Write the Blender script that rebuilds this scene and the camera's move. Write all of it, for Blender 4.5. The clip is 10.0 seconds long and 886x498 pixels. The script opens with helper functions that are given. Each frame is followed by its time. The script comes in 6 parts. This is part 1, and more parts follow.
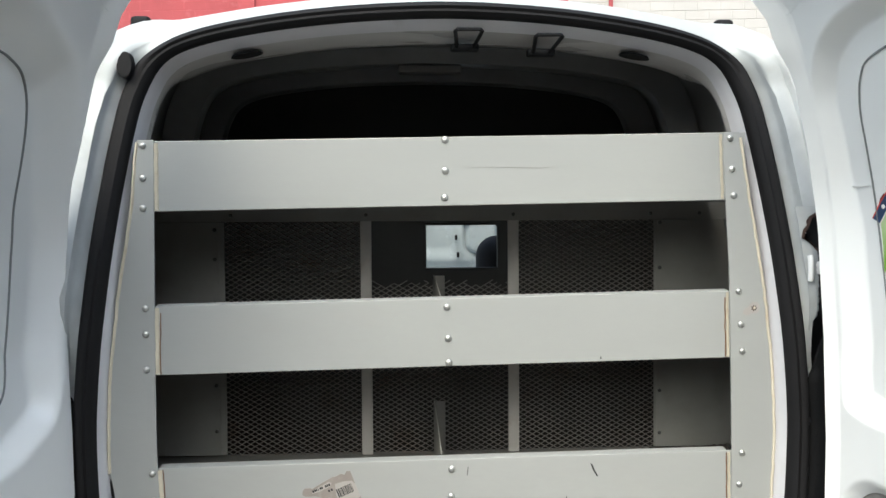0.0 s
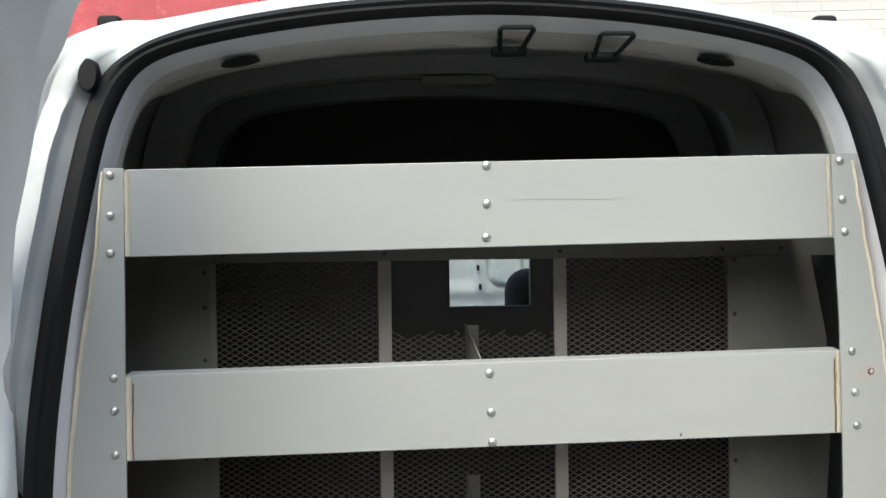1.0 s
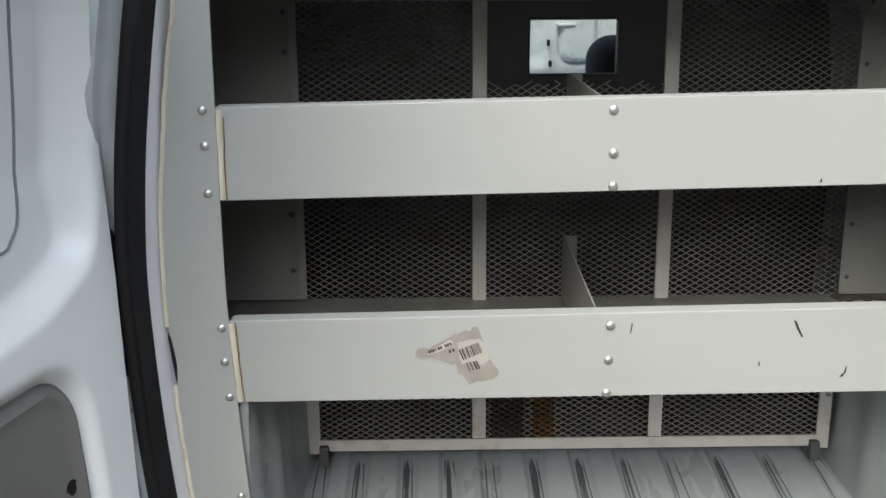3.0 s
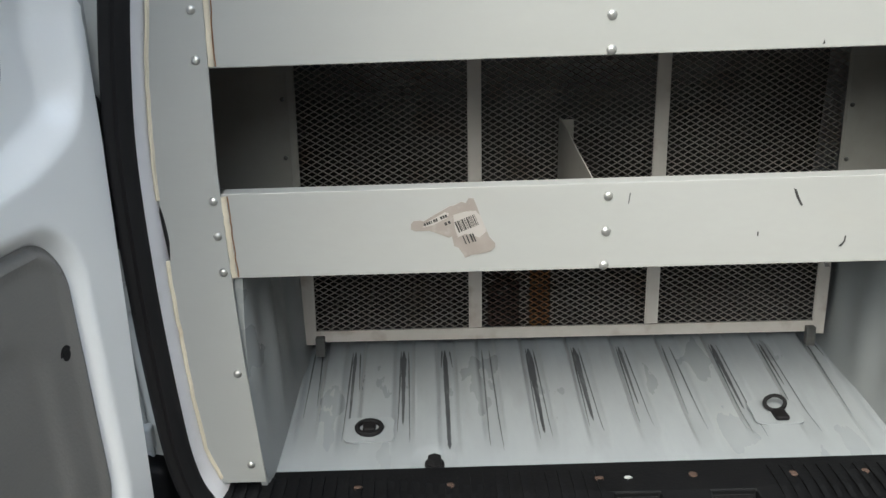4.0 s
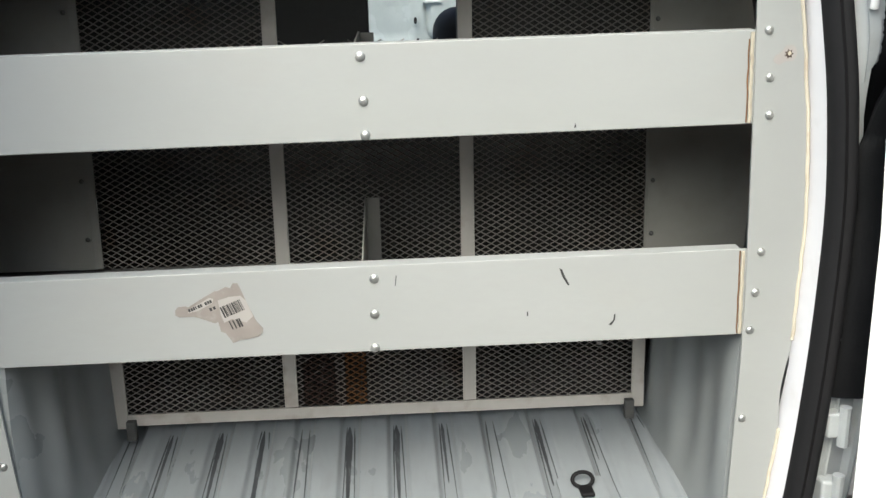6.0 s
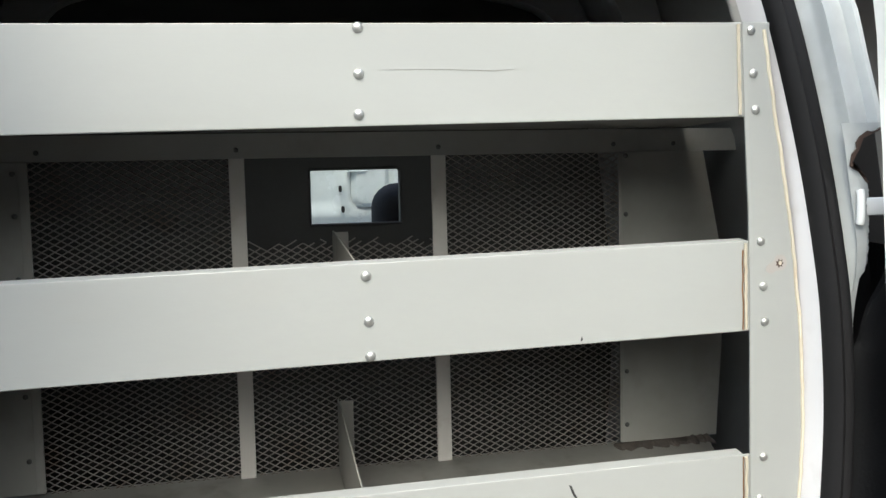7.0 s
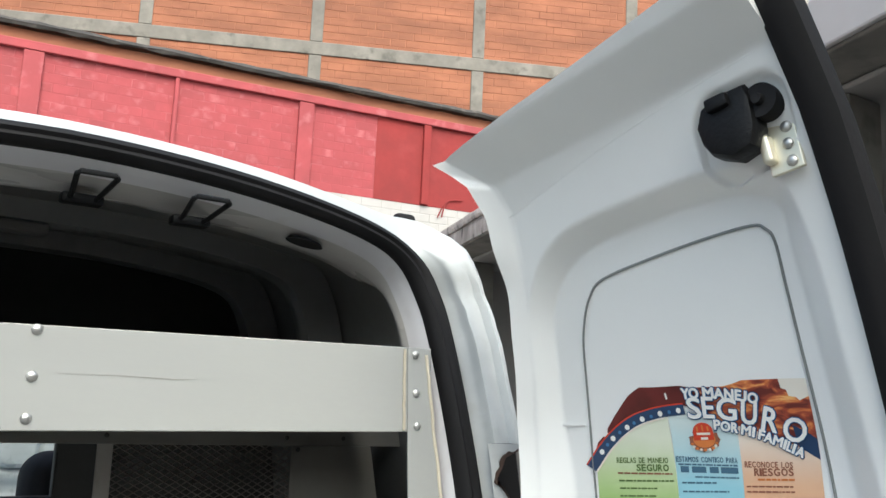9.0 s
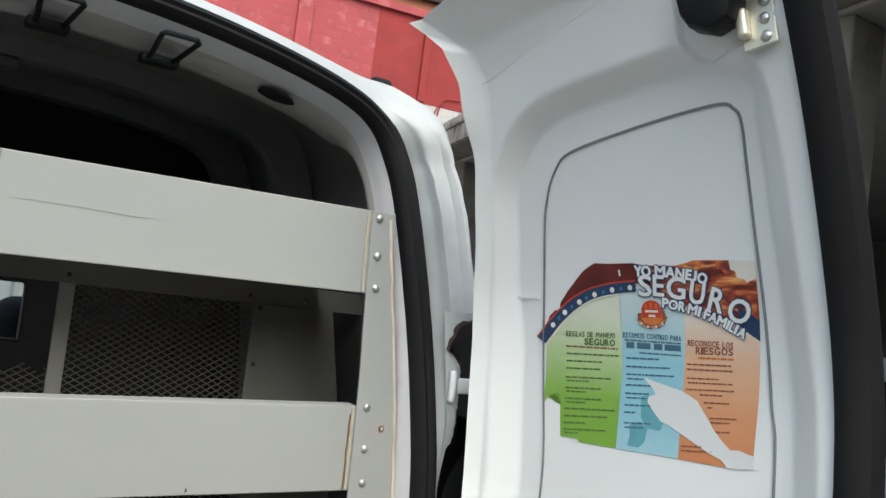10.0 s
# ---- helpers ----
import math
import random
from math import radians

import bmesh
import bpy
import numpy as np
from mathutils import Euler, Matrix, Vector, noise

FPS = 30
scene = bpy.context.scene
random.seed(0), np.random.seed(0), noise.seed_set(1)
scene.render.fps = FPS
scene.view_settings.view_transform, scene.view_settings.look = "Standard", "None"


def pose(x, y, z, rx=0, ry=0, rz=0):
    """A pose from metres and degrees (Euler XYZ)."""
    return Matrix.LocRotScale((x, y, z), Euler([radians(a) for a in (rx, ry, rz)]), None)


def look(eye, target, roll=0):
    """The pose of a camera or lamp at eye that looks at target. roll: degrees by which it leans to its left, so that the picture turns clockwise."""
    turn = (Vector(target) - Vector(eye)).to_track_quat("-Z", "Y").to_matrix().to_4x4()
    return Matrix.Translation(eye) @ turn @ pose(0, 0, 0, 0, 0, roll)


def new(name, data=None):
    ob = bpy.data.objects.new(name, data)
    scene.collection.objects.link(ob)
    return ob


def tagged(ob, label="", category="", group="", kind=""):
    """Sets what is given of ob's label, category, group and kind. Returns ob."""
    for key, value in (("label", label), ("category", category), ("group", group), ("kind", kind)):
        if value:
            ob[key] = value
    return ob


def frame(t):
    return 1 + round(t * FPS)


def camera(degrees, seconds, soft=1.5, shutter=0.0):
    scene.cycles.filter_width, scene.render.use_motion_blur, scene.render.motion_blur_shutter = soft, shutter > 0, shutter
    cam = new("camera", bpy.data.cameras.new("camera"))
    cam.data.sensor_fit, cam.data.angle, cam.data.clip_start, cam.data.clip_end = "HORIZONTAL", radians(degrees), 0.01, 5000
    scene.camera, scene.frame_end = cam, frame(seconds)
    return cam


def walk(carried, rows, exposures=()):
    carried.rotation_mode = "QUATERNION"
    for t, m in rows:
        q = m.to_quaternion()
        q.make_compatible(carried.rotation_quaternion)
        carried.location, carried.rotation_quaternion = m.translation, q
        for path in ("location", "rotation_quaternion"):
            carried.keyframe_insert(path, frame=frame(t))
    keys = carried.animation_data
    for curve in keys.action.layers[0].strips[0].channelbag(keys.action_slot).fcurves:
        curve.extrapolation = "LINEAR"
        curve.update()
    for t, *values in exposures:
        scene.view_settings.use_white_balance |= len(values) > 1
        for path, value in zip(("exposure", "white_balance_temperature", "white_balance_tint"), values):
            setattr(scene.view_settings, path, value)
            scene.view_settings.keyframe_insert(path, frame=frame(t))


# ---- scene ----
cam = camera(52.9, 10.0)
PATH = [
    (0, (-0.084, -1.513, 1.484), (0.025, 0.481, 1.369), -0.28),
    (0.5, (-0.040, -1.327, 1.497), (-0.003, 0.668, 1.363), -0.79),
    (1, (-0.116, -1.211, 1.516), (-0.019, 0.785, 1.438), -0.63),
    (1.5, (-0.174, -1.156, 1.496), (-0.029, 0.834, 1.365), -0.29),
    (2, (-0.214, -1.109, 1.470), (-0.168, 0.867, 1.167), -0.44),
    (2.5, (-0.220, -1.104, 1.444), (-0.200, 0.852, 1.027), -0.28),
    (4, (-0.224, -1.114, 1.310), (-0.189, 0.788, 0.691), -0.88),
    (4.5, (-0.203, -1.114, 1.288), (-0.171, 0.772, 0.623), -1.02),
    (5, (-0.097, -1.119, 1.286), (-0.030, 0.781, 0.664), -1.04),
    (5.2, (-0.039, -1.123, 1.280), (0.071, 0.779, 0.672), -1.00),
    (6.3, (0.033, -1.094, 1.370), (0.166, 0.861, 0.967), -1.09),
    (6.5, (-0.013, -1.074, 1.392), (0.188, 0.888, 1.061), -1.29),
    (7, (-0.120, -1.028, 1.435), (0.292, 0.918, 1.227), -1.02),
    (7.5, (-0.186, -1.014, 1.467), (0.320, 0.920, 1.428), -0.58),
    (8, (-0.190, -1.038, 1.476), (0.437, 0.860, 1.555), -0.19),
    (8.5, (-0.157, -1.064, 1.491), (0.700, 0.736, 1.655), 0.85),
    (9, (-0.152, -1.083, 1.526), (0.903, 0.584, 1.856), 2.55),
    (9.5, (-0.139, -1.088, 1.515), (0.947, 0.568, 1.796), 4.91),
    (10, (-0.117, -1.097, 1.479), (0.984, 0.569, 1.597), 7.25),
]
walk(cam, [(t, look(eye, target, roll)) for t, eye, target, roll in PATH], exposures=[(0.0, 1.0, 5600, 1), (2.5, 1.14, 5600, 1), (4.3, 1.15, 5600, 1), (5.2, 1.23, 5600, 1), (6.5, 1.30, 5600, 1), (7.2, 1.31, 5600, 1), (8.5, 1.18, 5600, 1), (9.0, 1.02, 5600, 1), (9.5, 0.87, 5600, 1), (10.0, 0.71, 5600, 1)])

# ---- light ----
world = bpy.data.worlds.new("overcast_sky")
scene.world = world
world.use_nodes = True
wn = world.node_tree.nodes
sky = wn.new("ShaderNodeTexSky")
sky.sky_type, sky.sun_disc = "NISHITA", False
SUN_UP, SUN_TURN = radians(48), radians(197)
sky.sun_elevation, sky.sun_rotation = SUN_UP, SUN_TURN
sky.air_density, sky.dust_density, sky.ozone_density = 1.3, 8.0, 0.6
wn["Background"].inputs["Strength"].default_value = 0.15
world.node_tree.links.new(sky.outputs["Color"], wn["Background"].inputs["Color"])
sun = new("sun", bpy.data.lights.new("sun", "SUN"))
sun.data.energy, sun.data.angle, sun.data.color = 0.5, radians(120), (1.0, 0.96, 0.9)
sun.matrix_world = look((math.sin(SUN_TURN) * 30 * math.cos(SUN_UP), math.cos(SUN_TURN) * 30 * math.cos(SUN_UP), 30 * math.sin(SUN_UP)), (0, 0, 1))


# ---- materials ----
def material(name, color, rough=0.5, metal=0.0, tint=0.06, grain=40.0, stain=0.0, stain_color=(0.2, 0.19, 0.17), bump=0.05, patch=3.0,
             stretch=(1, 1, 1), coat=0.0, spread=0.08, spec=0.5):
    """Paint, plastic or metal with a fine grain, broad unevenness and stains of their own shape."""
    m = bpy.data.materials.new(name)
    m.use_nodes = True
    n, l = m.node_tree.nodes, m.node_tree.links
    b = n["Principled BSDF"]
    b.inputs["Metallic"].default_value = metal
    b.inputs["Coat Weight"].default_value = coat
    b.inputs["Specular IOR Level"].default_value = spec
    b.inputs["Coat Roughness"].default_value = 0.15
    co, mp = n.new("ShaderNodeTexCoord"), n.new("ShaderNodeMapping")
    mp.inputs["Scale"].default_value = stretch
    own, far = n.new("ShaderNodeObjectInfo"), n.new("ShaderNodeVectorMath")
    far.operation, far.inputs[1].default_value = "SCALE", (0, 0, 0)
    far.inputs[0].default_value = (37, 53, 71)
    l.new(own.outputs["Random"], far.inputs["Scale"])
    l.new(far.outputs["Vector"], mp.inputs["Location"])
    l.new(co.outputs["Object"], mp.inputs["Vector"])

    def grains(scale, detail):
        t = n.new("ShaderNodeTexNoise")
        t.inputs["Scale"].default_value, t.inputs["Detail"].default_value = scale, detail
        l.new(mp.outputs["Vector"], t.inputs["Vector"])
        return t.outputs["Fac"]

    def mixed(fac, a, c, kind="MIX"):
        x = n.new("ShaderNodeMix")
        x.data_type, x.blend_type = "RGBA", kind
        for sock, v in (("Factor", fac), ("A", a), ("B", c)):
            i = [s for s in x.inputs if s.name == sock and (s.type == "RGBA" if sock != "Factor" else s.type == "VALUE")][0]
            if isinstance(v, bpy.types.NodeSocket):
                l.new(v, i)
            else:
                i.default_value = v if sock == "Factor" else (*v, 1)
        return [s for s in x.outputs if s.type == "RGBA"][0]

    def ramp(fac, lo, hi):
        r = n.new("ShaderNodeMapRange")
        r.inputs["From Min"].default_value, r.inputs["From Max"].default_value = lo, hi
        l.new(fac, r.inputs["Value"])
        return r.outputs["Result"]

    fine, broad = grains(grain, 4), grains(patch, 5)
    dark = tuple(c * (1 - tint) for c in color)
    light = tuple(min(1, c * (1 + tint)) for c in color)
    base = mixed(ramp(broad, 0.3, 0.7), dark, light)
    base = mixed(ramp(fine, 0.35, 0.75), base, mixed(0.35, base, dark))
    if stain:
        spots = grains(patch * 2.3, 8)
        k = n.new("ShaderNodeMath")
        k.operation = "MULTIPLY"
        k.inputs[1].default_value = stain
        l.new(ramp(spots, 0.56, 0.72), k.inputs[0])
        base = mixed(k.outputs[0], base, stain_color)
    l.new(base, b.inputs["Base Color"])
    rr = n.new("ShaderNodeMapRange")
    rr.inputs["To Min"].default_value, rr.inputs["To Max"].default_value = max(0.03, rough - spread), min(1, rough + spread)
    l.new(broad, rr.inputs["Value"])
    l.new(rr.outputs["Result"], b.inputs["Roughness"])
    if bump:
        bp = n.new("ShaderNodeBump")
        bp.inputs["Strength"].default_value, bp.inputs["Distance"].default_value = bump, 0.002
        l.new(fine, bp.inputs["Height"])
        l.new(bp.outputs["Normal"], b.inputs["Normal"])
    return m


WHITE = material("white_body_paint", (0.84, 0.85, 0.85), 0.3, coat=0.5, tint=0.015, grain=25, bump=0.02, stain=0.0, spread=0.015, patch=5)
JAMB = material("white_jamb_paint", (0.64, 0.635, 0.66), 0.38, tint=0.04, grain=60, bump=0.04, stain=0.3, stain_color=(0.44, 0.42, 0.39), patch=7)
# body white taken down for the shade beside the open doors, plus grime
PILLARPAINT = material("shade_dulled_pillar_paint", (0.44, 0.46, 0.465), 0.46, tint=0.10, grain=35, bump=0.05, stain=0.4, stain_color=(0.36, 0.36, 0.345), patch=11)
# darker copy of the jamb paint that carries the shade of the inner flange
JAMBSHADE = material("shaded_jamb_grey", (0.46, 0.45, 0.435), 0.28, tint=0.12, grain=60, bump=0.06, stain=0.3, stain_color=(0.27, 0.265, 0.255), patch=6, stretch=(0.4, 2, 1))
# grey that paints the shadow in the door's pressed groove
GROOVESHADOW = material("groove_shadow_grey", (0.20, 0.21, 0.21), 0.6, tint=0.1, grain=60, patch=8)
# darkened so that the side sheets hold their shade in the colour
SHEETPAINT = material("brown_grey_sheet_with_shade", (0.27, 0.262, 0.24), 0.55, tint=0.12, grain=60, stain=0.35, stain_color=(0.17, 0.16, 0.145), patch=6)
BONNETPAINT = material("bluish_white_inner_bonnet_paint", (0.40, 0.445, 0.45), 0.28, tint=0.12, grain=25, bump=0.03, stain=0.4, stain_color=(0.27, 0.30, 0.30), patch=9)
BOARD = material("grey_white_board_enamel", (0.335, 0.342, 0.334), 0.42, tint=0.035, grain=90, bump=0.06, stain=0.16, stain_color=(0.33, 0.32, 0.29), patch=4, stretch=(0.6, 1, 1.6))
SHELF = material("dusty_grey_shelf_steel", (0.21, 0.205, 0.19), 0.5, tint=0.18, grain=70, stain=0.5, stain_color=(0.07, 0.065, 0.058), patch=7)
FRAMEPAINT = material("beige_grey_frame_paint", (0.50, 0.475, 0.44), 0.5, tint=0.08, grain=80, stain=0.4, stain_color=(0.2, 0.12, 0.07), patch=9)
STRAND = material("dull_expanded_steel", (0.29, 0.268, 0.242), 0.5, metal=0.3, tint=0.2, grain=30, stain=0.5, stain_color=(0.16, 0.09, 0.05), patch=6)
RUSTY = material("rust_streak", (0.17, 0.082, 0.03), 0.9, tint=0.3, grain=60, patch=12)
DARKRUST = material("dark_brown_rust", (0.065, 0.04, 0.03), 0.85, tint=0.3, grain=60, patch=20)
DUST = material("brown_dust", (0.085, 0.072, 0.062), 0.95, tint=0.4, grain=160, bump=0.8, stain=0.4, stain_color=(0.16, 0.11, 0.09), patch=40)
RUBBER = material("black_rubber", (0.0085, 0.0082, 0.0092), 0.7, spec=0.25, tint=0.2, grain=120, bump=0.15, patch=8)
PLASTIC = material("black_grained_plastic", (0.006, 0.0062, 0.007), 0.5, spec=0.2, tint=0.25, grain=220, bump=0.3, stain=0.2, stain_color=(0.02, 0.02, 0.02), patch=6)
GREYPLASTIC = material("grey_moulded_plastic", (0.185, 0.178, 0.168), 0.5, tint=0.08, grain=260, bump=0.25, patch=5)
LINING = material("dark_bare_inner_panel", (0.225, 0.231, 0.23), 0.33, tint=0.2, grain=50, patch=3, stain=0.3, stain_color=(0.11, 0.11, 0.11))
FLOORPAINT = material("scuffed_white_floor_paint", (0.27, 0.29, 0.31), 0.29, tint=0.08, grain=70, stain=0.35, stain_color=(0.21, 0.22, 0.23), patch=9, stretch=(1.6, 0.5, 1))
GRIME = material("grimy_scuff", (0.055, 0.06, 0.068), 0.5, tint=0.4, grain=90, patch=30, stain=0.35, stain_color=(0.24, 0.25, 0.26), stretch=(1.6, 0.25, 1))
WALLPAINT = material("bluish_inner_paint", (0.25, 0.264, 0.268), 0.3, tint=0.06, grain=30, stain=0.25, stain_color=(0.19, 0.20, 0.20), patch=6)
STEEL = material("dull_bare_steel", (0.11, 0.11, 0.108), 0.5, metal=0.5, tint=0.15, grain=80, stain=0.3, patch=20)
PAPERWHITE = material("printed_label_white", (0.37, 0.345, 0.325), 0.6, tint=0.06, grain=60, patch=30)
ZINC = material("dull_zinc", (0.54, 0.54, 0.52), 0.40, metal=0.9, tint=0.1, grain=60)
BRASS = material("yellowed_zinc", (0.72, 0.68, 0.55), 0.35, metal=0.6, tint=0.1, grain=60, stain=0.3)
CAULK = material("cream_sealant", (0.58, 0.53, 0.42), 0.6, tint=0.12, grain=120, bump=0.3, stain=0.4, stain_color=(0.36, 0.24, 0.15), patch=12)
REDWALL = material("red_painted_block", (0.34, 0.060, 0.068), 0.75, tint=0.16, grain=16, bump=0.4, stain=0.4, stain_color=(0.54, 0.20, 0.21), patch=2.2)
DEEPRED = material("deep_red_block", (0.25, 0.024, 0.023), 0.75, tint=0.2, grain=16, bump=0.5, patch=1.4, stain=0.35, stain_color=(0.33, 0.05, 0.05))
ORANGE = material("orange_clay_brick", (0.31, 0.125, 0.068), 0.85, tint=0.3, grain=9, bump=0.5, stain=0.5, stain_color=(0.22, 0.085, 0.05), patch=1.7, stretch=(0.5, 0.5, 1.6))
CONCRETE = material("grey_concrete", (0.215, 0.20, 0.175), 0.85, tint=0.3, grain=14, bump=0.8, stain=0.75, stain_color=(0.10, 0.092, 0.08), patch=2.2)
WHITEWASH = material("whitewashed_block", (0.46, 0.44, 0.425), 0.8, tint=0.08, grain=10, bump=0.4, stain=0.35, stain_color=(0.42, 0.38, 0.34), patch=1.2)
GROUND = material("worn_concrete_yard", (0.14, 0.137, 0.13), 0.85, tint=0.25, grain=30, bump=0.5, stain=0.4, stain_color=(0.09, 0.087, 0.08), patch=0.6)
SLABEDGE = material("blotched_slab_edge", (0.40, 0.372, 0.34), 0.85, tint=0.45, grain=30, bump=0.8, stain=1.0, stain_color=(0.03, 0.027, 0.025), patch=5.5, stretch=(1, 1, 0.55))
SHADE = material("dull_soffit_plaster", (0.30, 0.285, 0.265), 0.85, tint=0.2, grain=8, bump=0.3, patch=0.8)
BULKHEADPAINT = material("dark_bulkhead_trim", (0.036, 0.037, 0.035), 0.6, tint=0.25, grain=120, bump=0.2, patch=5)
TAR = material("weathered_tar", (0.055, 0.05, 0.046), 0.8, tint=0.4, grain=20, bump=0.5, stain=0.5, stain_color=(0.16, 0.14, 0.12), patch=3)
FABRIC = material("black_seat_cloth", (0.012, 0.012, 0.014), 0.8, tint=0.25, grain=260, bump=0.4, patch=10)
LAMPRED = material("red_lamp_lens", (0.55, 0.03, 0.02), 0.15, coat=0.8, tint=0.1, grain=40, bump=0.0)
LAMPAMBER = material("amber_lamp_lens", (0.75, 0.20, 0.02), 0.15, coat=0.8, tint=0.1, grain=40, bump=0.0)
GREYBAR = material("dark_ink", (0.025, 0.024, 0.024), 0.6, tint=0.2, bump=0.0)
PAPER = material("torn_grey_paper", (0.26, 0.232, 0.212), 0.7, tint=0.12, grain=50, stain=0.3, stain_color=(0.42, 0.40, 0.38), patch=30)


# ---- building helpers ----
def thing(name, at, label, category, group="", kind=""):
    e = new(name)
    e.location, e.empty_display_size = at, 0.05
    return tagged(e, label, category, group, kind)


def part(name, bm, mat, parent=None, label="", smooth=False, sharp=40):
    """Links a bmesh, in world coordinates, as one mesh object under a thing or under a part."""
    me = bpy.data.meshes.new(name)
    if smooth:
        for f in bm.faces:
            f.smooth = True
        for e in bm.edges:
            if len(e.link_faces) == 2 and e.calc_face_angle(0) > radians(sharp):
                e.smooth = False
    bm.to_mesh(me)
    bm.free()
    for x in mat if isinstance(mat, (list, tuple)) else (mat,):
        me.materials.append(x)
    ob = new(name, me)
    if parent is not None:
        ob.parent = parent
        ob.matrix_parent_inverse = (Matrix.Translation(parent.location) if parent.type == "EMPTY" else Matrix()).inverted()
    if label:
        ob["label"] = label
    return ob


def structure(name, bm, mat, label, category, kind="structure", **k):
    return tagged(part(name, bm, mat, None, **k), label, category, kind=kind)


def raw(verts, faces):
    bm = bmesh.new()
    vs = [bm.verts.new(v) for v in verts]
    for f in faces:
        bm.faces.new([vs[i] for i in f])
    return bm


def box(lo, hi, bevel=0.0, bm=None, seg=2):
    out = bm or bmesh.new()
    m = Matrix.LocRotScale([(a + b) / 2 for a, b in zip(lo, hi)], None, [abs(b - a) for a, b in zip(lo, hi)])
    r = bmesh.ops.create_cube(out, size=1.0, matrix=m)
    if bevel:
        es = list({e for v in r["verts"] for e in v.link_edges})
        bmesh.ops.bevel(out, geom=es, offset=bevel, segments=seg, affect="EDGES", profile=0.5)
    return out


def prism(pts, axis, a, b, bevel=0.0, bm=None):
    """A flat outline (two coordinates each) pushed along an axis from a to b."""
    out = bm or bmesh.new()

    def at(p, v):
        q = list(p)
        q.insert("xyz".index(axis), v)
        return q

    lo = [out.verts.new(at(p, a)) for p in pts]
    hi = [out.verts.new(at(p, b)) for p in pts]
    n = len(pts)
    fs = [out.faces.new(lo[::-1]), out.faces.new(hi)]
    fs += [out.faces.new((lo[i], lo[(i + 1) % n], hi[(i + 1) % n], hi[i])) for i in range(n)]
    if bevel:
        es = list({e for f in fs[:2] for e in f.edges})
        bmesh.ops.bevel(out, geom=es, offset=bevel, segments=2, affect="EDGES", profile=0.5)
    bmesh.ops.recalc_face_normals(out, faces=out.faces)
    return out


def tube(path, r, sides=8, closed=False, bm=None, flat=1.0):
    """A round bar along a path; flat below 1 squashes it across its second axis."""
    out = bm or bmesh.new()
    ps = [Vector(p) for p in path]
    n = len(ps)
    rings, up = [], None
    for i, p in enumerate(ps):
        a = ps[(i - 1) % n] if closed or i else p
        b = ps[(i + 1) % n] if closed or i < n - 1 else p
        t = (b - a).normalized()
        if up is None:
            up = t.orthogonal().normalized()
        up = (up - t * up.dot(t)).normalized()
        side = t.cross(up)
        rings.append([out.verts.new(p + r * (math.cos(k) * up + flat * math.sin(k) * side)) for k in [2 * math.pi * j / sides for j in range(sides)]])
    for i in range(n if closed else n - 1):
        a, b = rings[i], rings[(i + 1) % n]
        for j in range(sides):
            out.faces.new((a[j], a[(j + 1) % sides], b[(j + 1) % sides], b[j]))
    if not closed:
        out.faces.new(rings[0][::-1])
        out.faces.new(rings[-1])
    bmesh.ops.recalc_face_normals(out, faces=out.faces)
    return out


def spline(ctrl, per=8, closed=False):
    """A smooth line through the points."""
    c = [np.array(p, float) for p in ctrl]
    n = len(c)
    out = []
    for i in range(n if closed else n - 1):
        p0, p1, p2, p3 = (c[(i - 1) % n] if closed or i else c[0], c[i], c[(i + 1) % n], c[(i + 2) % n] if closed or i < n - 2 else c[-1])
        for t in np.arange(per) / per:
            out.append(0.5 * (2 * p1 + (p2 - p0) * t + (2 * p0 - 5 * p1 + 4 * p2 - p3) * t**2 + (3 * p1 - p0 - 3 * p2 + p3) * t**3))
    if not closed:
        out.append(c[-1])
    return [tuple(p) for p in out]


def dome(at, r, h, normal=(0, -1, 0), bm=None, seg=10):
    """A button-head bolt."""
    out = bm or bmesh.new()
    m = Matrix.Translation(at) @ Vector(normal).to_track_quat("Z", "Y").to_matrix().to_4x4()
    rows = [(r, -0.001), (r, 0.0012), (r * 0.86, h * 0.6), (r * 0.5, h * 0.92)]
    rings = [[out.verts.new(m @ Vector((q * math.cos(a), q * math.sin(a), z))) for a in [2 * math.pi * k / seg for k in range(seg)]] for q, z in rows]
    for a, b in zip(rings, rings[1:]):
        for k in range(seg):
            out.faces.new((a[k], a[(k + 1) % seg], b[(k + 1) % seg], b[k]))
    tip = out.verts.new(m @ Vector((0, 0, h)))
    for k in range(seg):
        out.faces.new((rings[-1][k], rings[-1][(k + 1) % seg], tip))
    out.faces.new(rings[0][::-1])
    return out


# ---- the opening of the van ----
MID = 0.006  # the van's middle line
HALF = [(0.0, 1.778), (0.17, 1.770), (0.305, 1.753), (0.405, 1.731), (0.457, 1.704), (0.487, 1.655), (0.508, 1.588), (0.541, 1.44), (0.562, 1.32),
        (0.579, 1.18), (0.584, 1.07), (0.579, 0.91), (0.568, 0.76), (0.556, 0.66), (0.536, 0.605), (0.495, 0.568), (0.3, 0.555), (0.0, 0.552)]


def rake(x, z):
    """How far the opening lies forward of its middle: the rear leans in towards the roof and rounds off towards the corners."""
    k = max(0.0, z - 1.25)
    return 0.55 * (0.15 * k + 0.342 * k * k) * min(1.0, (abs(x) / 0.5) ** 1.5)


def raked(x, z):
    for _ in range(6):
        f = 1 + rake(x, z) / 1.458
    return x * f, 1.478 + (z - 1.478) * f if z > 1.478 else z


OPENING = [raked(x, z) for x, z in HALF]
RIM = spline([(MID + x, z) for x, z in OPENING] + [(MID - x, z) for x, z in OPENING[-2:0:-1]], per=5, closed=True)


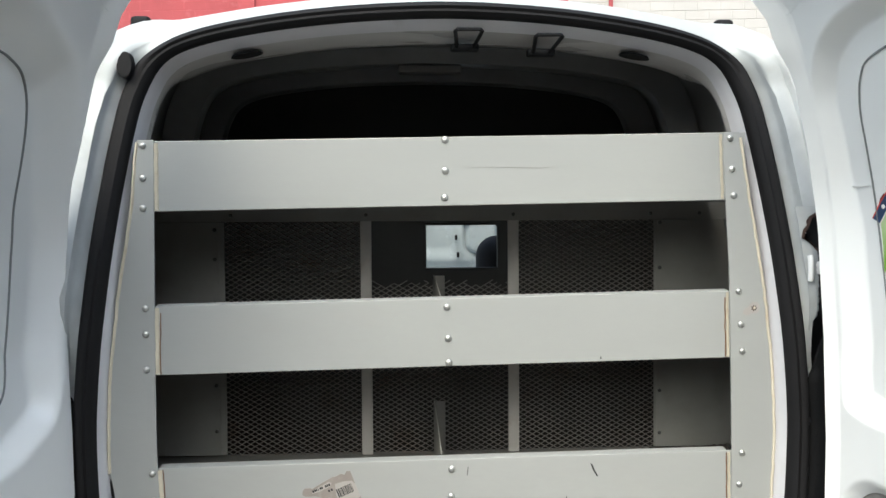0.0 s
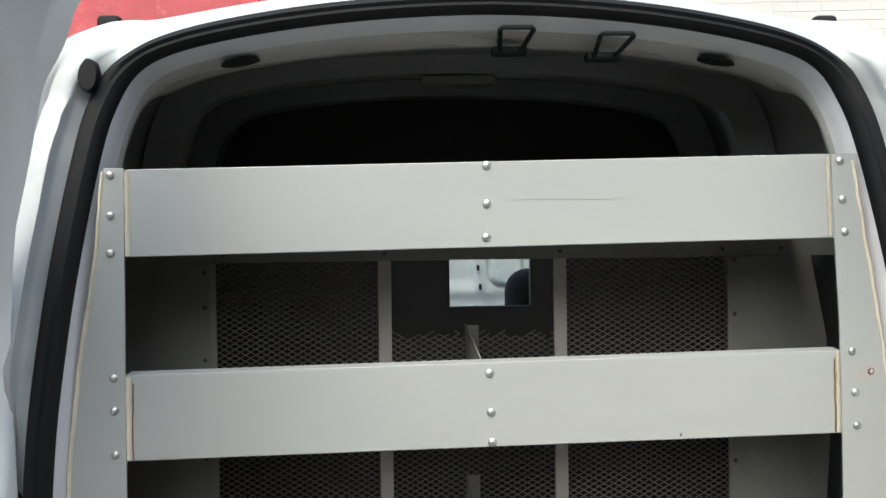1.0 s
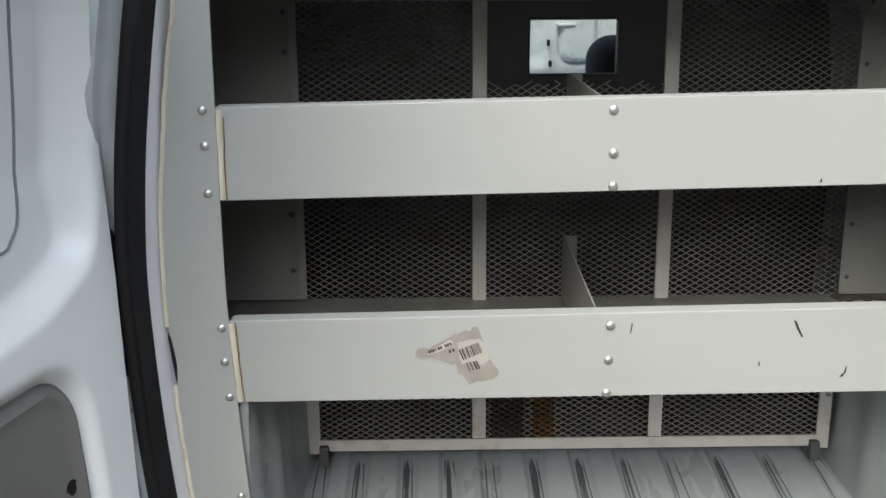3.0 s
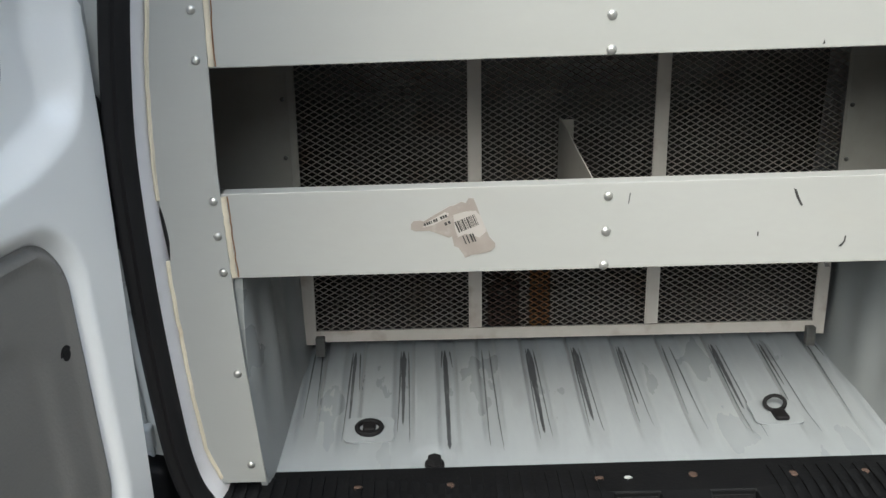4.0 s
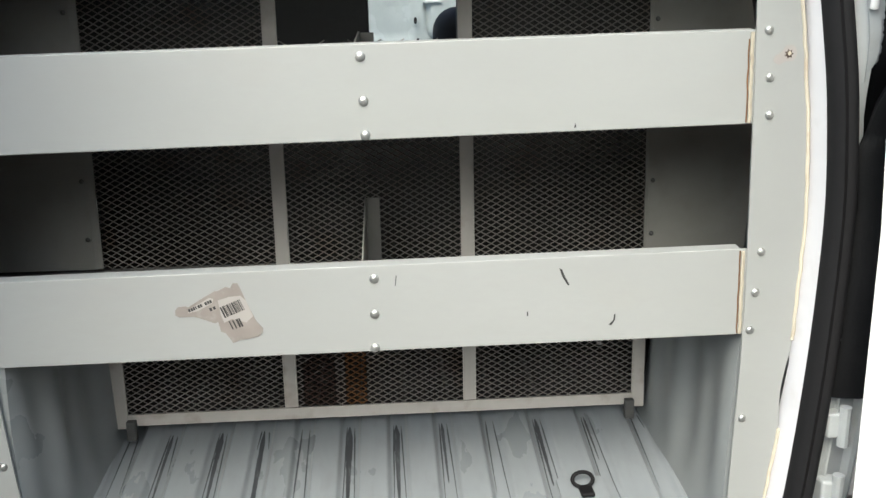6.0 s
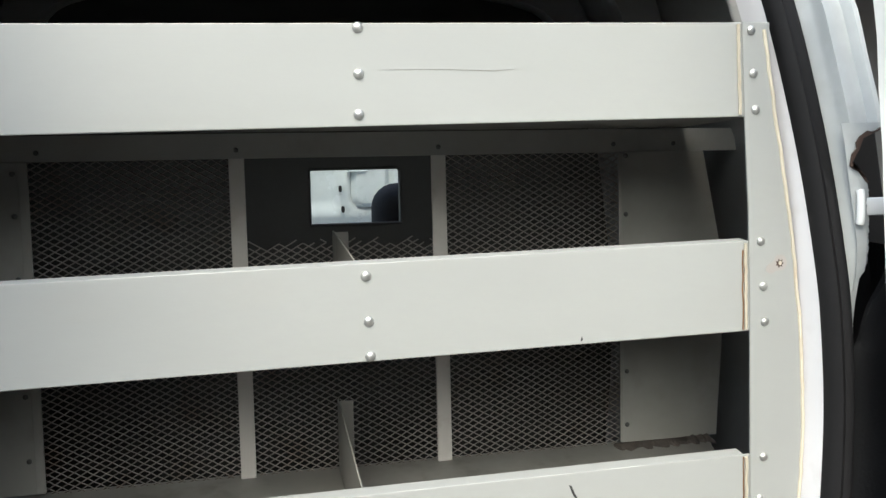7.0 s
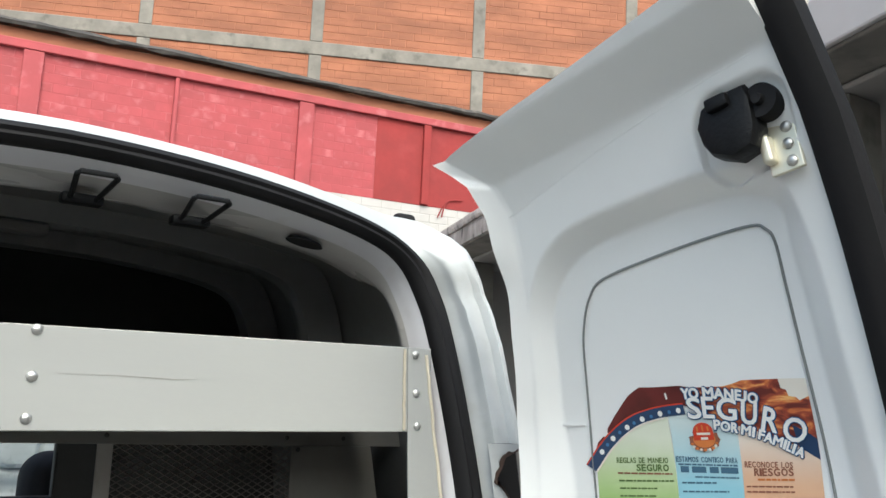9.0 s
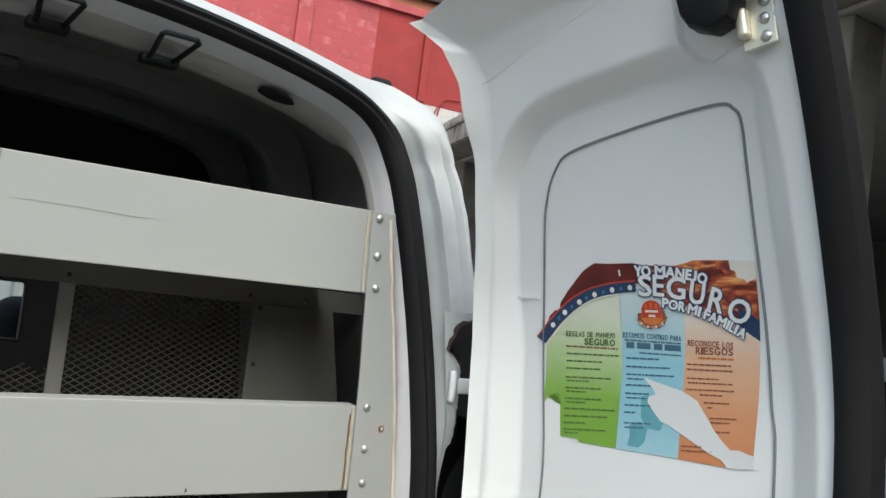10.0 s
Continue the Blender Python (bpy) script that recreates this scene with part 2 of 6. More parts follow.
def rim_normals(loop):
    n = len(loop)
    out = []
    for i in range(n):
        (ax, az), (bx, bz) = loop[i - 1], loop[(i + 1) % n]
        d = math.hypot(bx - ax, bz - az)
        out.append((-(bz - az) / d, (bx - ax) / d))
    if sum((x - MID) * nx for (x, z), (nx, nz) in zip(loop, out)) < 0:
        out = [(-a, -b) for a, b in out]
    return out


NORMALS = rim_normals(RIM)


def half_width(z):
    """Half the width of the opening at a height."""
    pts = HALF[3:15]
    return float(np.interp(z, [p[1] for p in pts][::-1], [p[0] for p in pts][::-1]))


def sweep(section, keep=lambda x, z, nx, nz: True, squeeze=lambda nx, nz: 1.0, mats=lambda x, z, k: 0):
    """Carries a section of (out from the rim, y) round the opening; the section may change from place to place."""
    bm = bmesh.new()
    n = len(RIM)
    rows = []
    for (x, z), (nx, nz) in zip(RIM, NORMALS):
        k = squeeze(nx, nz)
        lean = rake(x - MID, z)
        pts = section(x, z, nx, nz) if callable(section) else section
        rows.append([bm.verts.new((x + nx * o * (k if o > 0 else 1), y + (lean if y < 0.25 else 0), z + nz * o * (k if o > 0 else 1))) for o, y in pts])
    count = len(pts)
    for i in range(n):
        j = (i + 1) % n
        if not (keep(*RIM[i], *NORMALS[i]) and keep(*RIM[j], *NORMALS[j])):
            continue
        for k in range(count - 1):
            f = bm.faces.new((rows[i][k], rows[j][k], rows[j][k + 1], rows[i][k + 1]))
            f.material_index = mats(*RIM[i], k)
    bmesh.ops.delete(bm, geom=[v for v in bm.verts if not v.link_faces], context="VERTS")
    bmesh.ops.recalc_face_normals(bm, faces=bm.faces)
    return bm


# ---- ground and surroundings ----
structure("ground", raw([(-400, -400, 0), (400, -400, 0), (400, 400, 0), (-400, 400, 0)], [(0, 1, 2, 3)]), GROUND, "worn grey concrete yard with darker stains", "ground")

# unseen wall, added only to hold back low skylight from the south
structure("wall_south", box((-12, -9.4, 0), (12, -9.15, 3.4), 0.01), CONCRETE, "unseen plain grey wall added to cut low light from behind", "wall")

# ---- the van ----
van = thing("cargo_van", (MID, 1.0, 0.0), "white cargo van with both rear doors open", "van")


def top_squeeze(nx, nz):
    return 0.42 + 0.58 * (1 - max(0.0, nz)) ** 0.6 + 0.16 * swell((nz - 0.1) / 0.6) * swell((1.0 - nz) / 0.22) if nz > 0 else 1.0


def above(zmin):
    return lambda x, z, nx, nz: z > zmin


def swell(v):
    v = max(0.0, min(1.0, v))
    return v * v * (3 - 2 * v)


def shell_section(x, z, nx, nz):
    """Outer skin beside the seal: two raised beads, standing proud of the seal on the upper pillars."""
    p = swell((z - 1.20) / 0.12) * (1 - swell((nz - 0.45) / 0.4))
    rows = ((0.024, -0.030, 0.0), (0.031, -0.037, 0.002), (0.038, -0.034, 0.012), (0.046, -0.030, 0.026), (0.0505, -0.028, 0.034), (0.0515, -0.0335, 0.037), (0.0535, -0.0345, 0.040), (0.0560, -0.0305, 0.044), (0.064, -0.025, 0.049),
            (0.074, -0.020, 0.051), (0.083, -0.016, 0.053), (0.086, -0.019, 0.055), (0.091, -0.022, 0.057), (0.098, -0.021, 0.058), (0.105, -0.013, 0.055), (0.113, 0.006, 0.044), (0.122, 0.03, 0.015), (0.134, 0.10, 0.0), (0.155, 0.35, 0.0), (0.185, 0.7, 0.0), (0.19, 1.06, 0.0))
    flat = swell((nz - 0.22) / 0.3)  # the beads fade out towards the roof corner
    return [(o, y - p * e + flat * ((-0.028 + 0.015 * (o - 0.0505) / 0.0545) - y if 0.0505 < o < 0.105 else 0)) for o, y, e in rows]


TORN_TOP, TORN_LOW = 1.4665, 0.90


def body_shell():
    """The outer skin round the opening, dented by hand; the outer beads of one pillar are torn away above the lamp."""
    # skin next to the seal wears the shade-darkened pillar white
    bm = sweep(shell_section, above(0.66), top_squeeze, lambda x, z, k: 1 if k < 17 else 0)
    for cut in (TORN_TOP, TORN_LOW):
        bmesh.ops.bisect_plane(bm, geom=bm.verts[:] + bm.edges[:] + bm.faces[:], plane_co=(0, 0, cut), plane_no=(0, 0, 1))
    gone = []
    for f in bm.faces:
        c = f.calc_center_median()
        if c.x > MID and TORN_LOW < c.z < TORN_TOP and c.y < 0.06 and c.x - MID - half_width(c.z) > 0.049 + 0.4 * rake(c.x - MID, c.z):
            gone.append(f)
    bmesh.ops.delete(bm, geom=gone, context="FACES")
    for v in bm.verts:
        if v.co.y < 0.05 and abs(v.co.x - MID) > 0.45:
            x, z = v.co.x, v.co.z
            v.co.y += 0.0010 * math.sin(31 * z + 40 * x) * math.sin(17 * z - 9) + 0.0055 * math.exp(-((z - 1.675) / 0.012) ** 2) - 0.003 * math.exp(-((z - 1.60) / 0.03) ** 2) + 0.003 * math.exp(-((z - 1.635) / 0.008) ** 2)
    return bm


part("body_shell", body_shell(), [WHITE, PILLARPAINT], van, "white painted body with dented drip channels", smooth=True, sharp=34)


def jamb_section(x, z, nx, nz):
    """The painted return inside the seal: narrow down the pillars, deep under the roof."""
    side = [(0.014, -0.030), (0.004, -0.036), (0.0, -0.033), (-0.006, -0.004), (-0.010, 0.008), (-0.013, 0.016), (-0.014, 0.024), (-0.010, 0.030), (0.0, 0.036), (0.045, 0.045)]
    roof = [(0.014, -0.030), (0.004, -0.036), (0.0, -0.033), (-0.008, -0.010), (-0.013, 0.004), (-0.020, 0.028), (-0.024, 0.058), (-0.024, 0.076), (-0.014, 0.086), (0.045, 0.095)]
    k = swell((nz - 0.30) / 0.6)
    return [(o + (q - o) * k, y + (w - y) * k) for (o, y), (q, w) in zip(side, roof)]


def jamb():
    # inner rows of the section get the shaded jamb colour
    return sweep(jamb_section, above(0.575), mats=lambda x, z, k: 1 if k > 3 else 0)


part("door_jamb", jamb(), [JAMB, JAMBSHADE], van, "grey-white painted jamb with a spot-welded inner flange", smooth=True, sharp=50)
part("weather_seal", sweep([(0.001, -0.026), (-0.002, -0.040), (0.003, -0.053), (0.010, -0.058), (0.016, -0.0545), (0.022, -0.058), (0.029, -0.055), (0.034, -0.044), (0.034, -0.028)],
                           squeeze=lambda nx, nz: 1.0 - 0.25 * swell((nz - 0.4) / 0.5)), RUBBER, van, "black ribbed rubber seal round the opening", smooth=True, sharp=60)


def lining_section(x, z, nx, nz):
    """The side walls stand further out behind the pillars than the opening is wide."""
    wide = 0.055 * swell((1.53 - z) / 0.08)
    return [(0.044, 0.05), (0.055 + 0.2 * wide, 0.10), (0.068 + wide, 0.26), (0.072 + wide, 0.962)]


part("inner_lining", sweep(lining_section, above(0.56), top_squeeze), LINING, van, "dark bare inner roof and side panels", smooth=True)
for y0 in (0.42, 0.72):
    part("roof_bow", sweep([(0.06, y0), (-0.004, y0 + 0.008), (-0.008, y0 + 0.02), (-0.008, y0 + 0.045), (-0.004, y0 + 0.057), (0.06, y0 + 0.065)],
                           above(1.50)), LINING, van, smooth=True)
part("roof_lamp", box((-0.072, 0.425, 1.754), (0.064, 0.47, 1.771), 0.004), GREYPLASTIC, van, "grey rectangular roof lamp")
for sx in (-0.343, 0.338):
    bm = bmesh.new()
    bmesh.ops.create_cone(bm, cap_ends=True, segments=24, radius1=0.028, radius2=0.025, depth=0.004,
                          matrix=Matrix.Translation((MID + sx, 0.066, 1.7335)) @ Euler((radians(-5), radians(10 if sx > 0 else -10), 0)).to_matrix().to_4x4() @ Matrix.Diagonal((1.0, 0.62, 1, 1)))
    part("grommet", bm, RUBBER, van, "black oval rubber grommet")

# striker loops over the opening
for hx, hz in ((0.040, 1.752), (0.172, 1.744)):
    loop = [(hx - 0.014, 0.040, hz - 0.010), (hx - 0.016, 0.010, hz - 0.008), (hx - 0.022, -0.048, hz + 0.003), (hx - 0.019, -0.053, hz + 0.005), (hx + 0.019, -0.053, hz + 0.005),
            (hx + 0.022, -0.048, hz + 0.003), (hx + 0.016, 0.010, hz - 0.008), (hx + 0.014, 0.040, hz - 0.010)]
    bm = tube(loop, 0.0034, 8)
    box((hx - 0.024, 0.026, hz - 0.016), (hx + 0.024, 0.050, hz - 0.004), 0.003, bm)
    part("striker_loop", bm, PLASTIC, van, "black steel striker loop", smooth=True)
for sx in (-0.485, 0.475):
    part("roof_stop", box((sx * 1.070 - 0.017, 0.064, 1.778), (sx * 1.070 + 0.017, 0.088, 1.800), 0.008, seg=3), RUBBER, van, "black rubber door stop")
PX = -0.527
part("pillar_plug", prism(spline([(PX - 0.012, 1.706), (PX - 0.003, 1.727), (PX + 0.010, 1.722), (PX + 0.011, 1.699), (PX + 0.002, 1.684), (PX - 0.009, 1.689)], 4, True), "y", -0.002, 0.02, 0.003), RUBBER, van, "black rubber pillar plug")

# lamp housings and hinges in the pillars
for side in (-1, 1):
    bm, rows = bmesh.new(), []
    for z in np.linspace(0.97 if side < 0 else 0.84, 1.31, 30):
        o0 = float(np.interp(z, [1.18, 1.30] if side > 0 else [1.15, 1.265], [0.034, 0.100])) + 0.003 * math.sin(70 * z)
        rows.append([bm.verts.new((MID + side * (half_width(z) + max(o, o0)), y, z)) for o, y in ((0.034, -0.042), (0.044, -0.048), (0.070, -0.052), (0.094, -0.052), (0.106, -0.040), (0.116, -0.01), (0.120, 0.07))])
    for a, b in zip(rows, rows[1:]):
        for i in range(6):
            bm.faces.new((a[i], a[i + 1], b[i + 1], b[i]))
    bmesh.ops.recalc_face_normals(bm, faces=bm.faces)
    part("tail_light_housing", bm, PLASTIC, van, "black plastic tail light housing", smooth=True)
    for hz in (0.70, 0.905) if side < 0 else (0.70, 0.80):
        bm = box((MID + side * 0.606, -0.050, hz - 0.018), (MID + side * 0.634, -0.026, hz + 0.018), 0.004)
        tube([(MID + side * 0.628, -0.050, hz - 0.028), (MID + side * 0.628, -0.050, hz + 0.028)], 0.008, 10, bm=bm)
        part("door_hinge", bm, PILLARPAINT, van, "dull white painted door hinge")
    if side < 0:
        continue
    bm = box((0.612, -0.056, 1.352), (0.698, -0.049, 1.374), 0.002)
    bm = tube(spline([(0.613, -0.060, 1.343), (0.6125, -0.062, 1.350), (0.612, -0.062, 1.375), (0.6115, -0.060, 1.384)], 4), 0.0052, 8, bm=bm)
    part("check_strap", bm, WHITE, van, "white steel door check strap", smooth=True, sharp=50)
    # flat black backing that paints the darkness of the torn hollow
    part("torn_cavity", prism([(MID + half_width(z) + o, z) for z in (0.88, 1.0, 1.1, 1.2, 1.3, 1.4, 1.50) for o in (0.030,)] + [(MID + half_width(z) + 0.150, z) for z in (1.50, 1.3, 1.1, 0.88)], "y", 0.020, 0.026), RUBBER, van, "black sheet for the shade behind the torn pillar seam")
    # the flange that is left, with its ragged rusty edge
    torn_z = (1.255, 1.262, 1.268, 1.281, 1.300, 1.347, 1.375, 1.392, 1.402, 1.407, 1.413, 1.420, 1.430, 1.441, 1.452, 1.4565, 1.4665)
    torn_x = (0.600, 0.616, 0.623, 0.633, 0.632, 0.630, 0.629, 0.627, 0.619, 0.6135, 0.600, 0.602, 0.608, 0.612, 0.618, 0.640, 0.641)
    bm, rows, brink, rng = bmesh.new(), [], [], random.Random(4)
    for z in np.linspace(1.255, 1.4665, 90):
        p, x0 = swell((z - 1.20) / 0.12), MID + half_width(z) + 0.045
        x1 = max(x0 + 0.002, float(np.interp(z, torn_z, torn_x)) + rng.uniform(-0.0011, 0.0011))
        line = [(x0 + (x1 - x0) * k / 4, -0.0295 - p * 0.026 - 0.10 * (x1 - x0) * (k / 4) ** 2 + (0.004 if k == 4 else 0), z) for k in range(5)]
        rows.append([bm.verts.new(c) for c in line])
        brink.append(line[4])
    for a, b in zip(rows, rows[1:]):
        for k in range(4):
            bm.faces.new((a[k], a[k + 1], b[k + 1], b[k]))
    r = bmesh.ops.extrude_face_region(bm, geom=bm.faces[:])
    for g in r["geom"]:
        if isinstance(g, bmesh.types.BMVert):
            g.co.y += 0.0016
    bmesh.ops.recalc_face_normals(bm, faces=bm.faces)
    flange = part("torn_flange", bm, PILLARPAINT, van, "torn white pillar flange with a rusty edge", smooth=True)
    part("rust_edge", tube([(x - 0.0008, y - 0.0008, z) for x, y, z in brink[58:88:2]], 0.0017, 6), DARKRUST, flange, "brown rusted edge", smooth=True)
    rust = [(x - 0.001, z) for x, y, z in brink[60:86:3]]
    part("rust_stain", prism(rust + [(x - d, z + 0.002) for (x, z), d in zip(rust[::-1], (0.010, 0.005, 0.007, 0.003, 0.005, 0.003, 0.004, 0.002, 0.003))], "y", -0.0605, -0.0585), DARKRUST, flange, "brown rust stain")

for side in (-1, 1):
    part("bumper_corner", box((MID + side * 0.592, -0.045, 0.50), (MID + side * 0.72, 0.03, 0.655), 0.015, seg=3), PLASTIC, van, "black plastic bumper corner", smooth=True)

# floor of pressed steel
RIBS = [-0.421, -0.354, -0.268, -0.195, -0.124, -0.045, 0.037, 0.118, 0.201, 0.286, 0.374, 0.463]
RIB_START = dict(zip(RIBS, (0.11, 0.09, 0.10, 0.075, 0.10, 0.085, 0.09, 0.10, 0.085, 0.11, 0.10, 0.08)))


def floor_z(y):
    return 0.592 + 0.185 * (y - 0.04) if y < 0.40 else 0.6586


def rib_depth(x, y):
    """Pressed grooves with soft shoulders that run out towards the sill, and a dish round the bolt."""
    r = min(RIBS, key=lambda q: abs(q - x))
    across = max(0.0, min(1.0, (0.0195 - abs(x - r)) / 0.008))
    along = max(0.0, min(1.0, (y - RIB_START[r] + 0.03) / 0.11))
    cup = max(0.0, 1 - math.hypot((x + 0.22) / 0.036, (y - 0.055) / 0.036))
    return 0.0095 * across * across * (3 - 2 * across) * along * along * (3 - 2 * along) + 0.006 * min(1, cup * 2)


def floor_panel():
    bm = bmesh.new()
    xs = sorted({round(v, 4) for v in [*np.linspace(-0.62, 0.64, 40)] + [r + d for r in RIBS for d in (-0.022, -0.019, -0.016, -0.013, -0.009, -0.004, 0.004, 0.009, 0.013, 0.016, 0.019, 0.022)]})
    ys = [*np.linspace(0.02, 0.37, 56), 0.40, 0.6, 0.962]
    grid = [[bm.verts.new((x, y, floor_z(y) - rib_depth(x, y))) for x in xs] for y in ys]
    for a, b, y in zip(grid, grid[1:], ys):
        for i in range(len(xs) - 1):
            # behind the mesh partition the floor takes the black bulkhead colour
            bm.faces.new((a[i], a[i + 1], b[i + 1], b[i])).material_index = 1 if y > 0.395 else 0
    return bm


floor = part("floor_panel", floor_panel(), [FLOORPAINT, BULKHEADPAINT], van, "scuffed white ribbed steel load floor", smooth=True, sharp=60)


def scuff(x0, x1, y0, y1, w0, w1, seed):
    """A ragged dark scuff that follows a groove from (x0, y0) at the sill end to (x1, y1), lying on the paint."""
    rng = random.Random(seed)
    bm = bmesh.new()
    rows = []
    wob = 0.0
    for k in range(25):
        t = k / 24
        y = y0 + (y1 - y0) * t
        wob = wob * 0.7 + rng.uniform(-0.00012, 0.00012)
        w = (w0 + (w1 - w0) * t ** 0.8) * rng.uniform(0.86, 1.08) * (0.15 if k == 0 else 0.75 if k == 22 else 0.45 if k == 23 else 0.2 if k == 24 else 1)
        x = x0 + (x1 - x0) * t + wob
        rows.append([bm.verts.new((x + o * w, y, floor_z(y) - rib_depth(x + o * w, y) + 0.0007)) for o in (-0.5, 0.0, 0.5)])
    for a, b in zip(rows, rows[1:]):
        for i in range(2):
            bm.faces.new((a[i], a[i + 1], b[i + 1], b[i]))
    part("dirt_scuff", bm, GRIME, floor, "dark scuff in a floor groove")


# for each groove: width and start of the dark fill, and where the thin line down each shoulder ends towards the sill
SCUFFS = ((0, 0, 0.17, 0.20), (0.007, 0.15, 0.11, 0.24), (0.010, 0.15, 0.13, 0.10), (0.009, 0.085, 0.30, 0.30), (0, 0, 0.085, 0.075), (0.013, 0.12, 0.10, 0.11), (0.012, 0.15, 0.13, 0.12), (0.007, 0.19, 0.14, 0.13), (0, 0, 0.16, 0.12), (0.009, 0.17, 0.10, 0.09),
          (0.005, 0.23, 0.13, 0.10), (0, 0, 0.15, 0.31))
for n, (r, (w, y0, ya, yb)) in enumerate(zip(RIBS, SCUFFS)):
    if w:
        scuff(r - 0.001, r - 0.002, y0, 0.352, 0.006 if y0 < 0.1 else w * 0.25, w, n)
    scuff(r - 0.0095, r - 0.0065, ya, 0.352, 0.0007, 0.0032, 20 + n)
    scuff(r + 0.0105, r + 0.0065, yb, 0.350, 0.0007, 0.0028, 40 + n)
for side, x0, x1 in ((-1, -0.470, -0.448), (1, 0.508, 0.486)):
    bm = bmesh.new()
    rows = []
    for y in np.linspace(0.008, 0.36, 40):
        k = (y - 0.008) / 0.352
        bulge = 0.007 * math.sin(9 * k + side) + 0.004 * math.sin(24 * k)
        rows.append([bm.verts.new((x0 + (x1 - x0) * k - side * (bulge * math.sin(math.pi * j / 9) - 0.014 * (1 - j / 9) ** 3 * -1), y, floor_z(y) - 0.004 + (0.932 - floor_z(y)) * j / 9)) for j in range(10)])
    for a, b in zip(rows, rows[1:]):
        for j in range(9):
            bm.faces.new((a[j], a[j + 1], b[j + 1], b[j]))
    r = bmesh.ops.extrude_face_region(bm, geom=bm.faces[:])
    for v in [g for g in r["geom"] if isinstance(g, bmesh.types.BMVert)]:
        v.co.x += side * 0.012
    bmesh.ops.recalc_face_normals(bm, faces=bm.faces)
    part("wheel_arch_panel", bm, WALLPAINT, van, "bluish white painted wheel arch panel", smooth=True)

# sill plate, bumper and latches
def sill_z(x, y):
    yr = 0.040 + 0.006 * (x + 0.528) / 1.08
    return 0.592 + (floor_z(yr) + 0.002 - 0.592) * (y + 0.062) / (yr + 0.062)


LATCHES = (0.064, 0.200)
edge = [(-0.528, -0.070)]
for lx in LATCHES:
    edge += [(lx - 0.040, -0.070), (lx - 0.033, -0.064), (lx - 0.031, -0.034), (lx + 0.033, -0.034), (lx + 0.035, -0.064), (lx + 0.041, -0.074 if lx < 0.1 else -0.070)]
edge += [(0.552, -0.070), (0.552, 0.046), (-0.528, 0.040)]
bm = prism(edge, "z", 0.566, 0.592)
for v in bm.verts:
    if v.co.z > 0.58:
        v.co.z = sill_z(v.co.x, max(v.co.y, -0.062)) - (0.005 if v.co.y < -0.06 else 0)
bmesh.ops.bevel(bm, geom=bm.edges[:], offset=0.0022, segments=2, affect="EDGES", profile=0.5)
sill = part("sill_plate", bm, PLASTIC, van, "black ribbed plastic sill plate with two latch notches")
for i in range(58):
    x = -0.515 + i * 0.0182
    if not (0.015 < x < 0.26):
        rib = prism([(-0.056, sill_z(x, -0.056) - 0.002), (-0.030, sill_z(x, -0.030) + 0.0026), (0.021, sill_z(x, 0.021) + 0.0026), (0.024, sill_z(x, 0.024) - 0.001)], "x", x, x + 0.008)
        part("tread_rib", rib, PLASTIC, sill)
for lx in LATCHES:
    latch = box((lx - 0.036, -0.074, 0.560), (lx + 0.038, -0.030, 0.5655), 0.001)
    box((lx - 0.036, -0.0345, 0.5655), (lx + 0.038, -0.031, 0.585), 0.001, latch)
    lp = part("latch_pocket", latch, RUBBER, van, "black latch pocket")
    part("latch_plate", prism([(lx - 0.030, -0.074), (lx + 0.030, -0.074), (lx + 0.031, -0.050), (lx + 0.024, -0.058), (lx + 0.016, -0.065), (lx - 0.018, -0.065), (lx - 0.025, -0.058), (lx - 0.031, -0.050)], "z", 0.5655, 0.5705, 0.0006), STEEL, lp, "bare steel latch plate")
    part("latch_bar", tube(spline([(lx - 0.015, -0.056, 0.567), (lx - 0.014, -0.054, 0.571), (lx, -0.0535, 0.572), (lx + 0.014, -0.054, 0.571), (lx + 0.015, -0.056, 0.567)], 4), 0.0022, 8), STEEL, lp, "bare steel striker bar", smooth=True)
for sx, sy in ((-0.33, -0.008), (-0.199, -0.008), (0.017, 0.0), (0.154, 0.004), (0.299, 0.0), (0.404, 0.002)):
    part("sill_screw", dome((sx, sy, sill_z(sx, sy) + 0.001), 0.0065, 0.0022, (0, 0, 1)), DARKRUST, van, "dull steel sill screw", smooth=True)
part("paint_chip", prism([(0.053, 0.000), (0.058, -0.002), (0.065, 0.000), (0.061, 0.004), (0.055, 0.004)], "z", sill_z(0.06, 0.001) - 0.001, sill_z(0.06, 0.001) + 0.0016), PILLARPAINT, van, "chip of white paint on the sill")
part("bumper", box((-0.74, -0.19, 0.27), (0.75, 0.02, 0.545), 0.03, seg=4), PLASTIC, van, "black plastic rear bumper", smooth=True)
bm = bmesh.new()
bmesh.ops.create_cone(bm, cap_ends=True, segments=6, radius1=0.0125, radius2=0.011, depth=0.012, matrix=Matrix.Translation((-0.22, 0.056, 0.5965)))
bmesh.ops.create_cone(bm, cap_ends=True, segments=20, radius1=0.0155, radius2=0.0145, depth=0.006, matrix=Matrix.Translation((-0.22, 0.056, 0.590)))
part("floor_bolt", bm, RUBBER, van, "black hexagonal floor bolt")

